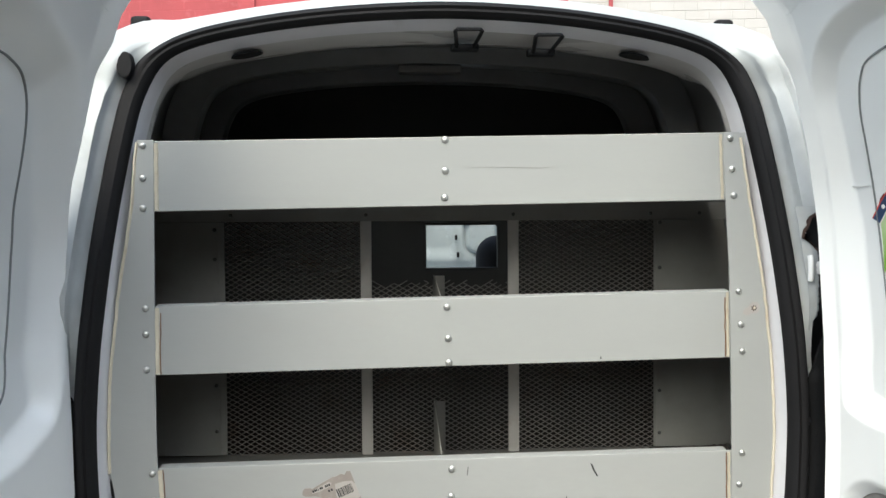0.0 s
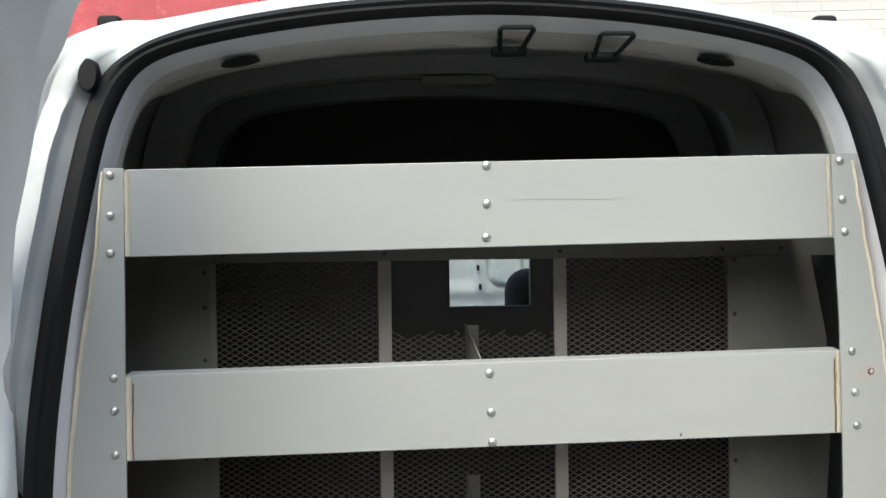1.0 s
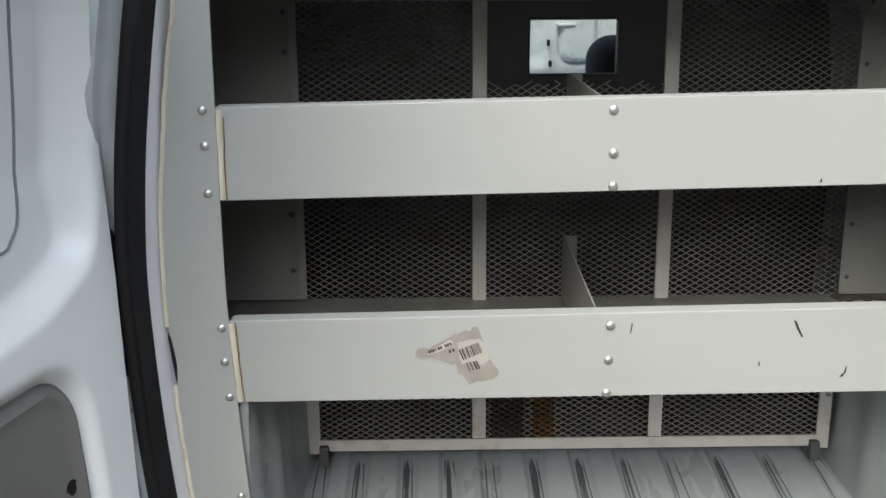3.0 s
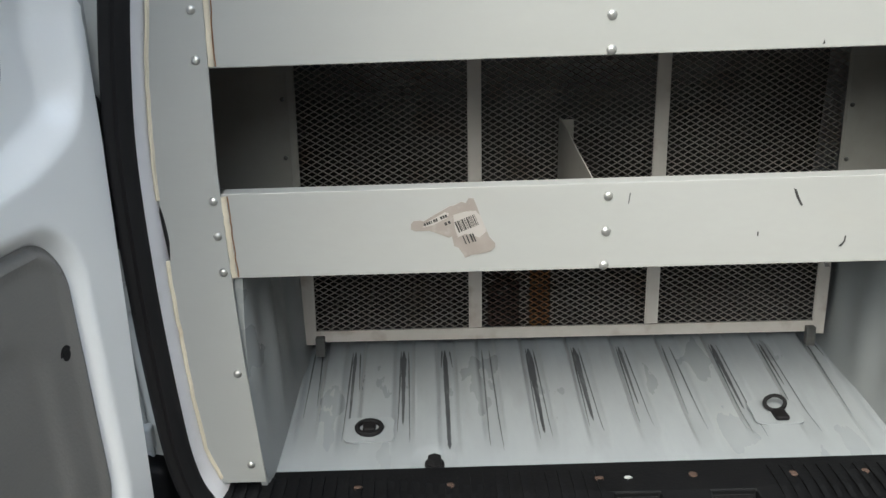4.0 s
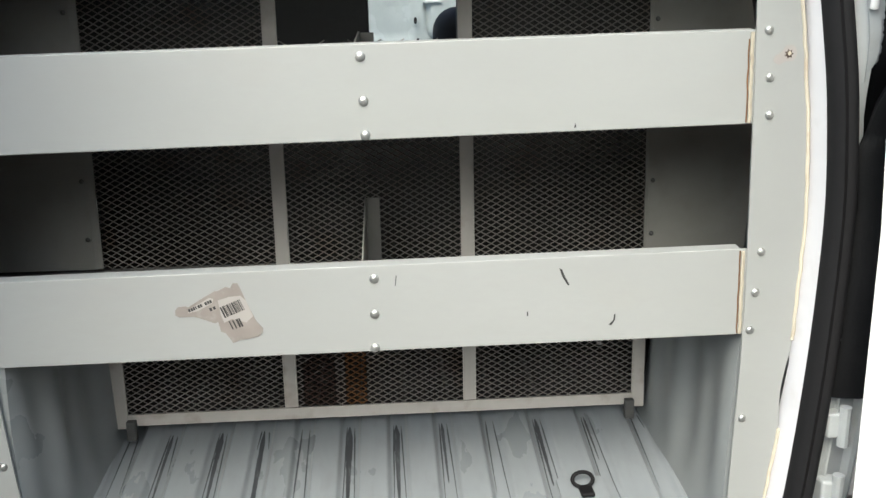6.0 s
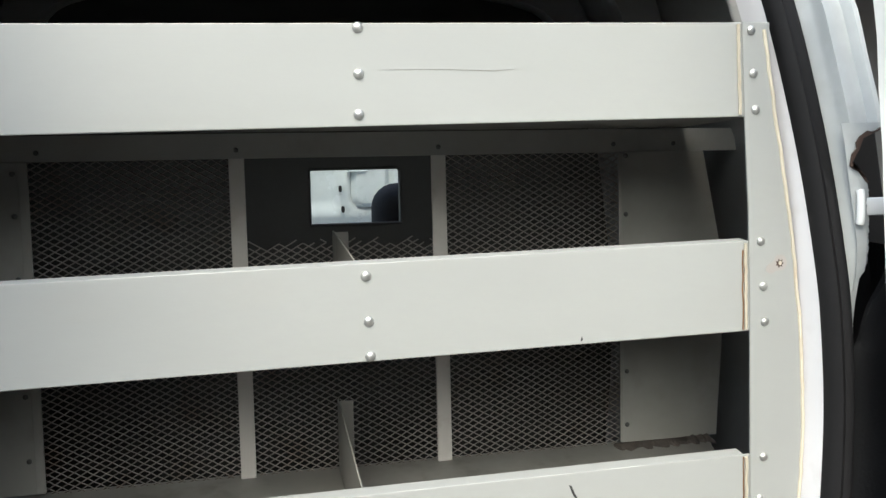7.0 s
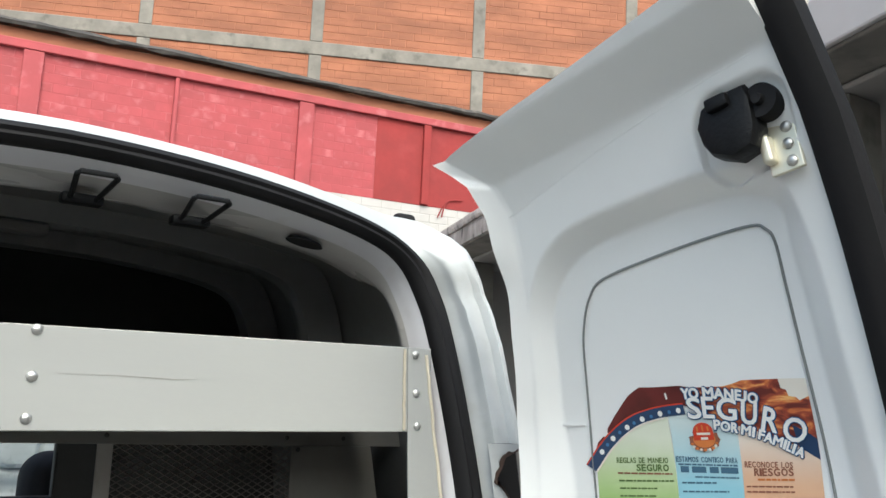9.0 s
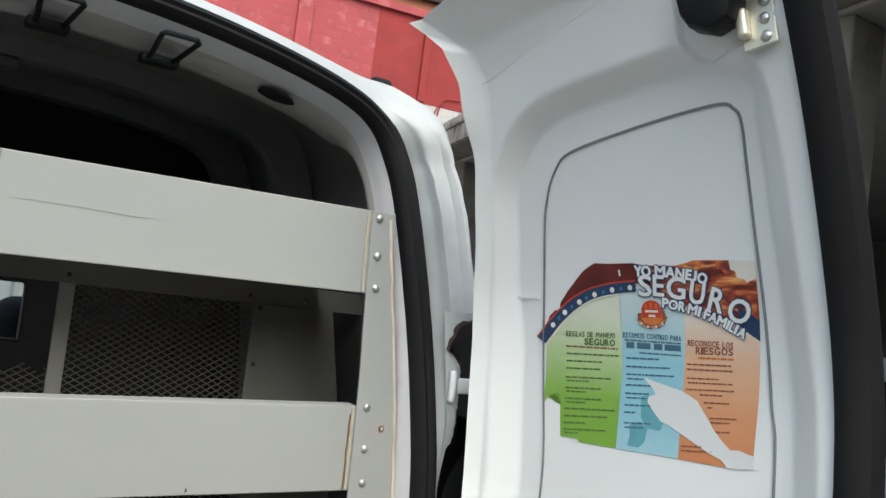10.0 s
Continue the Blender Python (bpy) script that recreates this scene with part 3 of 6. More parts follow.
# road wheels
for side in (-1, 1):
    for wy in (0.55, 2.05):
        c = (MID + side * 0.64, wy, 0.30)
        bm = bmesh.new()
        rows = []
        for r, o in ((0.19, -0.075), (0.27, -0.088), (0.297, -0.07), (0.30, 0.0), (0.297, 0.07), (0.27, 0.088), (0.19, 0.075)):
            rows.append([bm.verts.new((c[0] + o, c[1] + r * math.cos(a), c[2] + r * math.sin(a))) for a in [2 * math.pi * k / 32 for k in range(32)]])
        for a, b in zip(rows, rows[1:]):
            for k in range(32):
                bm.faces.new((a[k], a[(k + 1) % 32], b[(k + 1) % 32], b[k]))
        bmesh.ops.recalc_face_normals(bm, faces=bm.faces)
        wheel = part("wheel", bm, RUBBER, van, "black tyre on a steel rim", smooth=True)
        bm = bmesh.new()
        bmesh.ops.create_cone(bm, cap_ends=True, segments=32, radius1=0.192, radius2=0.18, depth=0.13, matrix=Matrix.Translation(c) @ Matrix.Rotation(radians(90), 4, "Y"))
        part("rim", bm, STEEL, wheel, "dull steel rim", smooth=True)

# lashing eyes
def lashing_eye(x, y, raised):
    z = floor_z(y)
    plate = prism(spline([(x - 0.036, y - 0.027), (x, y - 0.029), (x + 0.036, y - 0.027), (x + 0.038, y), (x + 0.036, y + 0.027), (x, y + 0.029), (x - 0.036, y + 0.027), (x - 0.038, y)], 4, True), "z", -0.0008, 0.0012, 0.0006)
    bmesh.ops.transform(plate, matrix=Matrix.Translation((0, y, z)) @ Euler((math.atan(0.185), 0, 0)).to_matrix().to_4x4() @ Matrix.Translation((0, -y, 0)), verts=plate.verts)
    p = part("lashing_eye", plate, FLOORPAINT, van, "black lashing ring in a pressed floor plate")
    if raised:
        path = [(x + 0.0165 * math.sin(a), y + 0.006 - 0.006 * math.cos(a), z + 0.013 - 0.010 * math.cos(a)) for a in np.linspace(0, 2 * math.pi, 20, endpoint=False)]
        part("ring", tube(path, 0.0033, 8, True), RUBBER, p, "black steel ring", smooth=True)
        part("clip", box((x - 0.008, y - 0.026, z - 0.002), (x + 0.014, y + 0.004, z + 0.006), 0.003), RUBBER, p, "black ring clip")
    else:
        path = [(x + 0.019 * math.sin(a), y + 0.016 * math.cos(a), z + 0.005 + 0.003 * math.cos(a)) for a in np.linspace(0, 2 * math.pi, 20, endpoint=False)]
        part("ring", tube(path, 0.0042, 8, True), RUBBER, p, "black steel ring", smooth=True)
        part("clip", box((x - 0.010, y - 0.011, z - 0.002), (x + 0.010, y + 0.014, z + 0.009), 0.003), RUBBER, p, "black ring clip")


lashing_eye(-0.321, 0.130, False)
lashing_eye(0.328, 0.150, True)

# bulkhead with its window, and what lies ahead of it
WX0, WX1, WZ0, WZ1 = 0.005, 0.204, 1.288, 1.409
wall_xs, wall_zs = (-0.714, WX0, WX1, 0.726), (0.55, WZ0, WZ1, 1.845)
bm = bmesh.new()
face_vs = {(i, k, y): bm.verts.new((wall_xs[i], y, wall_zs[k])) for i in range(4) for k in range(4) for y in (0.965, 0.985)}
for i in range(3):
    for k in range(3):
        if (i, k) != (1, 1):
            for y in (0.965, 0.985):
                bm.faces.new([face_vs[q, r, y] for q, r in ((i, k), (i + 1, k), (i + 1, k + 1), (i, k + 1))])
for loop in ([(1, 1), (2, 1), (2, 2), (1, 2)], [(0, 0), (1, 0), (2, 0), (3, 0), (3, 1), (3, 2), (3, 3), (2, 3), (1, 3), (0, 3), (0, 2), (0, 1)]):
    for a, b in zip(loop, loop[1:] + loop[:1]):
        bm.faces.new((face_vs[(*a, 0.965)], face_vs[(*b, 0.965)], face_vs[(*b, 0.985)], face_vs[(*a, 0.985)]))
bmesh.ops.recalc_face_normals(bm, faces=bm.faces)
bh = part("bulkhead", bm, BULKHEADPAINT, van, "black bulkhead with a small window")
part("window_trim", tube([(WX0 - 0.002, 0.963, WZ0 - 0.002), (WX1 + 0.002, 0.963, WZ0 - 0.002), (WX1 + 0.002, 0.963, WZ1 - 0.006), (WX1 - 0.006, 0.963, WZ1 + 0.002), (WX0 - 0.002, 0.963, WZ1 + 0.001)], 0.004, 6, True), BULKHEADPAINT, bh, "black window trim")
bm = box((0.156, 1.04, 1.10), (0.46, 1.16, 1.372), 0.0595, seg=6)
part("headrest", bm, FABRIC, van, "black cloth seat headrest", smooth=True)
part("seat_back", box((0.06, 1.04, 0.55), (0.56, 1.18, 1.13), 0.05, seg=4), FABRIC, van, "black cloth seat back", smooth=True)
part("cab_side", box((-0.78, 1.0, 0.3), (0.79, 1.6, 1.05), 0.04, seg=3), WHITE, van, "white lower cab", smooth=True)
for side in (-1, 1):
    part("windscreen_pillar", tube([(MID + side * 0.58, 1.03, 1.83), (MID + side * 0.66, 1.30, 1.50), (MID + side * 0.70, 1.58, 1.03)], 0.03, 8), WHITE, van, smooth=True)
part("nose", box((-0.72, 1.6, 0.3), (0.73, 2.5, 1.0), 0.08, seg=4), WHITE, van, "white front end", smooth=True)


def bonnet():
    """The raised bonnet from its inner side: pressed channels, a deep tongue and slotted holes."""
    bm = bmesh.new()
    nx, nz = 250, 150
    vs = []

    def relief(x, z):
        d = 0.007 * math.sin((x + 0.3) * 26) * math.exp(-((z - 1.22) / 0.1) ** 2)
        tongue = math.hypot(max(0.0, abs(x - 0.229) - 0.022), max(0.0, 1.318 - z)) - 0.024  # the pressed tongue, round at its lower end
        d -= 0.014 * swell((0.010 - tongue) / 0.014)
        d += 0.010 * math.exp(-((tongue - 0.012) / 0.007) ** 2)
        d += 0.012 * swell((0.115 + 0.25 * (1.42 - z) - x) / 0.035) * swell((z - 1.26) / 0.05)
        d += 0.012 * swell((1.262 - z) / 0.03) - 0.008 * swell((1.22 - z) / 0.02)
        return d

    for j in range(nz + 1):
        z = 0.98 + 0.72 * j / nz
        vs.append([bm.verts.new((-0.62 + 1.25 * i / nx, 1.70 + 0.10 * (1.0 - z) + relief(-0.62 + 1.25 * i / nx, z), z)) for i in range(nx + 1)])
    for a, b in zip(vs, vs[1:]):
        for i in range(nx):
            bm.faces.new((a[i], a[i + 1], b[i + 1], b[i]))
    r = bmesh.ops.extrude_face_region(bm, geom=bm.faces[:])
    for v in [g for g in r["geom"] if isinstance(g, bmesh.types.BMVert)]:
        v.co.y += 0.035
    bmesh.ops.recalc_face_normals(bm, faces=bm.faces)
    return bm


hood = part("bonnet", bonnet(), BONNETPAINT, van, "raised white bonnet, pressed steel inner side", smooth=True)
# slots are not cut; black inserts paint the dark inside them
for sx, sz in ((0.136, 1.342), (0.143, 1.280)):
    part("slot", prism(spline([(sx - 0.0035, sz - 0.008), (sx + 0.0035, sz - 0.008), (sx + 0.0035, sz + 0.008), (sx - 0.0035, sz + 0.008)], 4, True), "y", 1.648, 1.672), RUBBER, hood, "black insert for the dark of a slotted hole")
part("bonnet_tab", box((0.160, 1.640, 1.392), (0.215, 1.664, 1.400), 0.002), BONNETPAINT, hood)


# ---- rear doors ----
def door_face(z, side=1):
    """How far the inner face of an open door leans in at a height."""
    k = z - 1.25
    if side > 0 and z < 1.52:
        return 0.0654 - 0.335 * (1.52 - z) + 1.0625 * (1.52 - z) ** 2 if z > 1.40 else 0.0405 - 0.08 * (1.40 - max(z, 1.25))
    if k > 0:
        return 0.15 * k + 0.342 * k * k + (0.010 * max(0.0, 1 - k / 0.15) if side < 0 else 0.0)
    return 0.010 - 0.062 * k


def hinge_edge(z, side=1):
    if side < 0 and z < 1.12:
        return float(np.interp(z, [0.5, 0.6, 0.85, 1.12], [0.05, 0.046, 0.026, 0.002]))
    if side > 0:
        return float(np.interp(z, [0.5, 1.09, 1.24, 1.40, 1.46, 1.50, 1.56, 1.61, 1.65, 1.70, 1.75, 1.785, 1.82, 1.85], [0.07, 0.07, 0.060, 0.059, 0.061, 0.065, 0.078, 0.086, 0.095, 0.101, 0.106, 0.098, 0.057, 0.04]))
    return float(np.interp(z, [0.5, 1.12, 1.24, 1.30, 1.41, 1.51, 1.60, 1.68, 1.75, 1.785, 1.82, 1.85], [0.0, 0.002, -0.005, 0.001, 0.019, 0.052, 0.070, 0.092, 0.106, 0.098, 0.057, 0.04]))


def free_edge(wide, z):
    return wide - 0.004 - 0.082 * max(0.0, z - 1.33) + float(np.interp(z, [1.15, 1.40, 1.70, 1.80, 1.86, 1.92], [0.0, 0.010, 0.013, 0.012, 0.006, 0.0]))


def rounded(u, z, u0, u1, z0, z1, r):
    """Distance outside a round-cornered rectangle, less than nought inside."""
    cx, cz = abs(u - (u0 + u1) / 2) - (u1 - u0) / 2 + r, abs(z - (z0 + z1) / 2) - (z1 - z0) / 2 + r
    return math.hypot(max(cx, 0), max(cz, 0)) + min(max(cx, cz), 0) - r


def ease(v):
    v = max(0.0, min(1.0, v))
    return v * v * (3 - 2 * v)


def door(side, wide, angle, hinge, label):
    """A rear door built flat in (along, in, up) and swung on its hinge line; side is the side of the van it hangs on."""
    turn = Matrix.Translation((hinge[0], hinge[1], 0)) @ Matrix.Rotation(radians(angle) * side, 4, "Z")
    top0, slope, low = 1.811 if side > 0 else 1.803, 0.208 if side > 0 else 0.20, 0.50
    # crease round the blank window, in (along, up)
    rim = np.array(spline([(0.089, 1.28), (0.083, 1.44), (0.101, 1.557), (0.113, 1.634), (0.139, 1.682), (0.172, 1.712), (0.222, 1.735), (0.313, 1.753), (0.38, 1.764), (0.430, 1.7665), (0.464, 1.756), (0.482, 1.735),
                           (0.491, 1.70), (0.496, 1.66), (0.501, 1.597), (0.512, 1.49), (0.525, 1.38), (0.526, 1.22), (0.48, 1.14), (0.3, 1.13), (0.12, 1.14), (0.089, 1.19)], 6, True))
    if side < 0:
        rim = np.array(spline([(0.005, 1.28), (0.012, 1.40), (0.045, 1.50), (0.087, 1.592), (0.133, 1.664), (0.165, 1.687), (0.226, 1.711), (0.28, 1.734), (0.40, 1.757), (0.50, 1.777), (0.555, 1.780), (0.59, 1.76),
                               (0.603, 1.72), (0.610, 1.65), (0.620, 1.50), (0.632, 1.35), (0.632, 1.20), (0.600, 1.11), (0.45, 1.085), (0.20, 1.090), (0.10, 1.113), (0.035, 1.155)], 6, True))
    rim_next = np.roll(rim, -1, 0) - rim
    rim_length = (rim_next ** 2).sum(1)

    def within(u, z):
        """How far inside the crease a place lies, less than nought outside."""
        d = np.array((u, z)) - rim
        t = np.clip((d * rim_next).sum(1) / rim_length, 0, 1)
        far = math.sqrt((((d - rim_next * t[:, None]) ** 2).sum(1)).min())
        ends = rim[:, 1] + rim_next[:, 1]
        cross = (rim[:, 1] > z) != (ends > z)
        at = rim[:, 0] + (z - rim[:, 1]) * rim_next[:, 0] / np.where(rim_next[:, 1] == 0, 1e-9, rim_next[:, 1])
        return far if np.count_nonzero(cross & (at > u)) % 2 else -far

    def slope_of(v, soft=0.10):
        """A straight slope from nought to one with slightly rounded ends."""
        area = lambda q: 0.0 if q < 0 else q * q / 2 if q < 1 else q - 0.5
        return (area(v + soft) - area(v - soft)) / (2 * soft)

    def relief(u, z):
        edge = max(0.0, min(1.0, (z - top0 - slope * u + 0.048) / 0.040))
        corner = ease((z - 1.66) / 0.06) * max(0.0, 1 - (u - hinge_edge(z, side)) / 0.026)
        crease = 1.70 + 0.44 * u - 0.22 * u * u
        lo = ease((0.006 - rounded(u, z, 0.090, wide - 0.05, 0.625, 1.045, 0.08)) / 0.03)
        roll = 0.012 * max(0.0, 1 - (u - hinge_edge(z, side)) / 0.020) if side > 0 else 0.0
        rest = roll - 0.020 * lo + 0.028 * max(edge, 0.5 * corner) + (0.22 if side > 0 else 0.05) * max(0.0, z - crease)
        if side > 0:
            run = 0.020 + 0.014 * ease((u - 0.40) / 0.08) * ease((1.75 - z) / 0.07) + 0.018 * ease((0.24 - u) / 0.10) * ease((1.54 - z) / 0.12)
            pocket = ease((0.004 - rounded(u, z - 0.18 * (u - 0.45), 0.402, 0.500, 1.760, 1.836, 0.026)) / 0.005)
            return rest - 0.026 * slope_of(within(u, z) / run) - 0.009 * pocket
        return rest - 0.034 * slope_of(within(u, z) / (0.026 + 0.024 * ease((z - 1.16) / 0.08)), 0.2)

    def w_at(u, z):
        return door_face(z, side) + relief(u, z)

    def place(u, w, z):
        return turn @ Vector((-side * u, w, z))

    def panel():
        bm = bmesh.new()
        nu, nz = (190, 400) if side > 0 else (128, 270)
        front, back = [], []
        for j in range(nz + 1):
            b = j / nz
            fr, bk = [], []
            for i in range(nu + 1):
                a = i / nu
                zt = top0 + slope * wide * a
                z = low + (zt - low) * b
                u = hinge_edge(z, side) + (free_edge(wide, z) - hinge_edge(z, side)) * a
                fr.append(bm.verts.new(place(u, w_at(u, z), z)))
                bk.append(bm.verts.new(place(u, door_face(z, side) - 0.062, z)))
            front.append(fr)
            back.append(bk)
        for g, flip in ((front, False), (back, True)):
            for p, q in zip(g, g[1:]):
                for i in range(nu):
                    f = (p[i], p[i + 1], q[i + 1], q[i])
                    bm.faces.new(f[::-1] if flip else f)
        ring = lambda g: [g[0][i] for i in range(nu)] + [g[j][nu] for j in range(nz)] + [g[nz][i] for i in range(nu, 0, -1)] + [g[j][0] for j in range(nz, 0, -1)]
        p, q = ring(front), ring(back)
        for i in range(len(p)):
            j = (i + 1) % len(p)
            bm.faces.new((p[i], p[j], q[j], q[i]))
        bmesh.ops.recalc_face_normals(bm, faces=bm.faces)
        return bm

    d = part("rear_door", panel(), WHITE, van, label, smooth=True, sharp=55)

    if side > 0:
        seam = [(0.1645, 1.3033), (0.1535, 1.448), (0.1668, 1.577), (0.179, 1.6248), (0.198, 1.6575), (0.2239, 1.6761), (0.2996, 1.6947), (0.3741, 1.7093), (0.4242, 1.716), (0.438, 1.7114),
                (0.4451, 1.6989), (0.4468, 1.6533), (0.4508, 1.5756), (0.4629, 1.4251), (0.471, 1.3672), (0.472, 1.22), (0.45, 1.185), (0.30, 1.18), (0.185, 1.185), (0.165, 1.22)]
    else:
        seam = [(0.115, 1.212), (0.108, 1.30), (0.117, 1.40), (0.136, 1.47), (0.147, 1.535), (0.162, 1.587), (0.184, 1.628), (0.212, 1.653), (0.245, 1.667), (0.28, 1.676), (0.40, 1.698), (0.50, 1.717), (0.535, 1.718), (0.552, 1.70),
                (0.558, 1.66), (0.566, 1.50), (0.575, 1.36), (0.576, 1.22), (0.555, 1.185), (0.45, 1.168), (0.30, 1.165), (0.165, 1.170), (0.135, 1.180)]
    seam = [place(u, w_at(u, z) + 0.0006, z) for u, z in spline(seam, 6, True)]
    # no groove is cut; a grey line draws its shadow
    part("panel_groove", tube(seam, 0.0019, 6, True, flat=0.8), GROOVESHADOW, d, "thin grey line for the shadowed groove round the blank window", smooth=True)
    line = [(u, 1.70 + 0.44 * u - 0.22 * u * u) for u in np.linspace(0.125, min(wide, 0.5) - 0.02, 24)]
    part("pressed_line", tube([place(u, w_at(u, z) - 0.0001, z) for u, z in line], 0.0006, 6), WHITE, d, "faint pressed line", smooth=True)
    # lower trim of moulded plastic
    trim, rows = bmesh.new(), []
    for j in range(81):
        z = 0.642 + (1.03 - 0.642) * j / 80
        rows.append([])
        for i in range(81):
            u = 0.104 + (wide - 0.166) * i / 80
            k = rounded(u, z, 0.104, wide - 0.062, 0.642, 1.03, 0.07)
            dish = 0.005 * ease(-rounded(u, z, 0.165, wide - 0.10, 0.69, 0.95, 0.07) / 0.03)
            cu, cz = u, z
            if k > 0:
                mu, mz = (0.104 + wide - 0.062) / 2, 0.836
                f = 1 - k / max(0.01, math.hypot(u - mu, z - mz))
                cu, cz = mu + (u - mu) * f, mz + (z - mz) * f
            rows[-1].append(trim.verts.new(place(cu, w_at(cu, cz) + 0.008 * ease(-k / 0.012) + 0.001 - dish + 0.004 * math.exp(-((min(k, 0) + 0.014) / 0.007) ** 2), cz)))
    for a, b in zip(rows, rows[1:]):
        for i in range(80):
            trim.faces.new((a[i], a[i + 1], b[i + 1], b[i]))
    bmesh.ops.remove_doubles(trim, verts=trim.verts, dist=0.0002)
    bmesh.ops.recalc_face_normals(trim, faces=trim.faces)
    part("trim_panel", trim, GREYPLASTIC, d, "dark grey moulded lower trim panel", smooth=True)
    for u, z in ((0.139, 0.894), (0.145, 0.687), (wide - 0.1, 0.895), (wide - 0.1, 0.69)):
        n = (turn.to_3x3() @ Vector((0, 1, 0)))
        c = place(u, w_at(u, z) + 0.007, z)
        bm = bmesh.new()
        m = Matrix.Translation(c) @ n.to_track_quat("Z", "Y").to_matrix().to_4x4()
        bmesh.ops.create_cone(bm, cap_ends=True, segments=18, radius1=0.013, radius2=0.011, depth=0.004, matrix=m)
        bmesh.ops.create_cone(bm, cap_ends=True, segments=18, radius1=0.007, radius2=0.007, depth=0.005, matrix=m @ Matrix.Translation((0, 0, 0.0005)))
        part("trim_clip", bm, RUBBER, d, "dark round trim clip")
    lip = bmesh.new()
    ring = [lip.verts.new(place(0.112 + 0.030 * math.cos(a) + 0.008 * math.sin(a), w_at(0.112, 0.60) + 0.001, 0.600 + 0.048 * math.sin(a))) for a in [2 * math.pi * k / 20 for k in range(20)]]
    lip.faces.new(ring)
    r = bmesh.ops.extrude_face_region(lip, geom=lip.faces[:])
    for v in r["geom"]:
        if isinstance(v, bmesh.types.BMVert):
            v.co += place(0, 0.006, 0) - place(0, 0, 0)
    bmesh.ops.recalc_face_normals(lip, faces=lip.faces)
    part("hinge_plug", lip, RUBBER, d, "black rubber plug below the trim")
    # rubber along the free edge
    strip, rows = bmesh.new(), []
    for j in range(60):
        b = j / 59
        z = low + 0.01 + (top0 + slope * wide - low - 0.012) * b
        f = door_face(z, side)
        rows.append([strip.verts.new(place(free_edge(wide, z) + du, f + dw, z)) for du, dw in ((-0.003, 0.001), (-0.002, 0.007), (0.004, 0.010), (0.018, 0.010), (0.031, 0.002), (0.034, -0.02), (0.026, -0.05), (0.001, -0.06))])
    for a, b in zip(rows, rows[1:]):
        for i in range(7):
            strip.faces.new((a[i], a[i + 1], b[i + 1], b[i]))
    bmesh.ops.recalc_face_normals(strip, faces=strip.faces)
    part("edge_seal", strip, RUBBER, d, "black rubber edge seal", smooth=True)
    return d, place, w_at


R_OPEN, R_HINGE, R_WIDE = 100.7, (0.638, -0.051), 0.545
right_door, RP, RW = door(1, R_WIDE, R_OPEN, R_HINGE, "open white rear door with a blank window panel")
left_door, LP, LW = door(-1, 0.66, 100.7, (2 * MID - 0.638, -0.051), "open white wide rear door with grey lower trim")


def on_door(u, z, lift=0.0, base=None):
    return RP(u, (RW(u, z) if base is None else base) + lift, z)


# lock of the right door
def door_lock():
    n = (on_door(0.45, 1.8, 1) - on_door(0.45, 1.8)).normalized()
    along = (RP(0.5, 0, 1.8) - RP(0.4, 0, 1.8)).normalized()
    upv = Vector((0, 0, 1))
    base = on_door(0.441, 1.805, 0.004)

    def frame_at(p):
        m = Matrix((along, upv, n)).transposed().to_4x4()
        return Matrix.Translation(p) @ m

    m = frame_at(base)
    # the case: a stepped, leaning outline in (along, up) from the base
    case = [(-0.030, -0.005), (-0.026, 0.015), (-0.010, 0.027), (0.020, 0.033), (0.028, 0.018), (0.033, -0.010), (0.030, -0.030), (0.010, -0.040), (-0.013, -0.034), (-0.024, -0.021)]
    bm = prism(case, "z", -0.012, 0.024, 0.008)
    bmesh.ops.transform(bm, matrix=m, verts=bm.verts)
    part("lock_body", bm, PLASTIC, right_door, "black plastic upper lock", smooth=True)
    bm = box((-0.012, 0.010, 0.02), (0.012, 0.024, 0.031), 0.003)
    bmesh.ops.transform(bm, matrix=m @ Matrix.Rotation(radians(14), 4, "Z"), verts=bm.verts)
    part("lock_lever", bm, PLASTIC, right_door, "black plastic lock lever", smooth=True)
    bm = bmesh.new()
    bmesh.ops.create_cone(bm, cap_ends=True, segments=24, radius1=0.0185, radius2=0.017, depth=0.018, matrix=Matrix.Translation((0.0350, 0.014, 0.008)))
    bmesh.ops.create_cone(bm, cap_ends=True, segments=16, radius1=0.006, radius2=0.005, depth=0.006, matrix=Matrix.Translation((0.0350, 0.014, 0.021)))
    bmesh.ops.transform(bm, matrix=m, verts=bm.verts)
    part("lock_buffer", bm, RUBBER, right_door, "round black rubber buffer", smooth=True)
    pm = frame_at(on_door(0.4865, 1.7765, 0.009)) @ Matrix.Rotation(radians(13), 4, 'Z')
    bm = box((-0.017, -0.025, -0.004), (0.016, 0.029, 0.002), 0.001)
    bmesh.ops.transform(bm, matrix=pm, verts=bm.verts)
    part("lock_plate", bm, BRASS, right_door, "yellowed zinc lock plate")
    for sy, sx in ((0.018, 0.008), (0.001, 0.006), (-0.017, 0.006)):
        q = pm @ Vector((sx, sy, 0.002))
        part("lock_screw", dome(q, 0.0058, 0.0038, n), ZINC, right_door, "round steel screw", smooth=True)
    bm = box((-0.006, -0.015, -0.002), (0.005, 0.015, 0.012), 0.004, None, 3)
    bmesh.ops.transform(bm, matrix=pm @ Matrix.Translation((-0.012, 0, 0.002)), verts=bm.verts)
    part("latch_tongue", bm, BRASS, right_door, "yellowed zinc latch tongue", smooth=True)


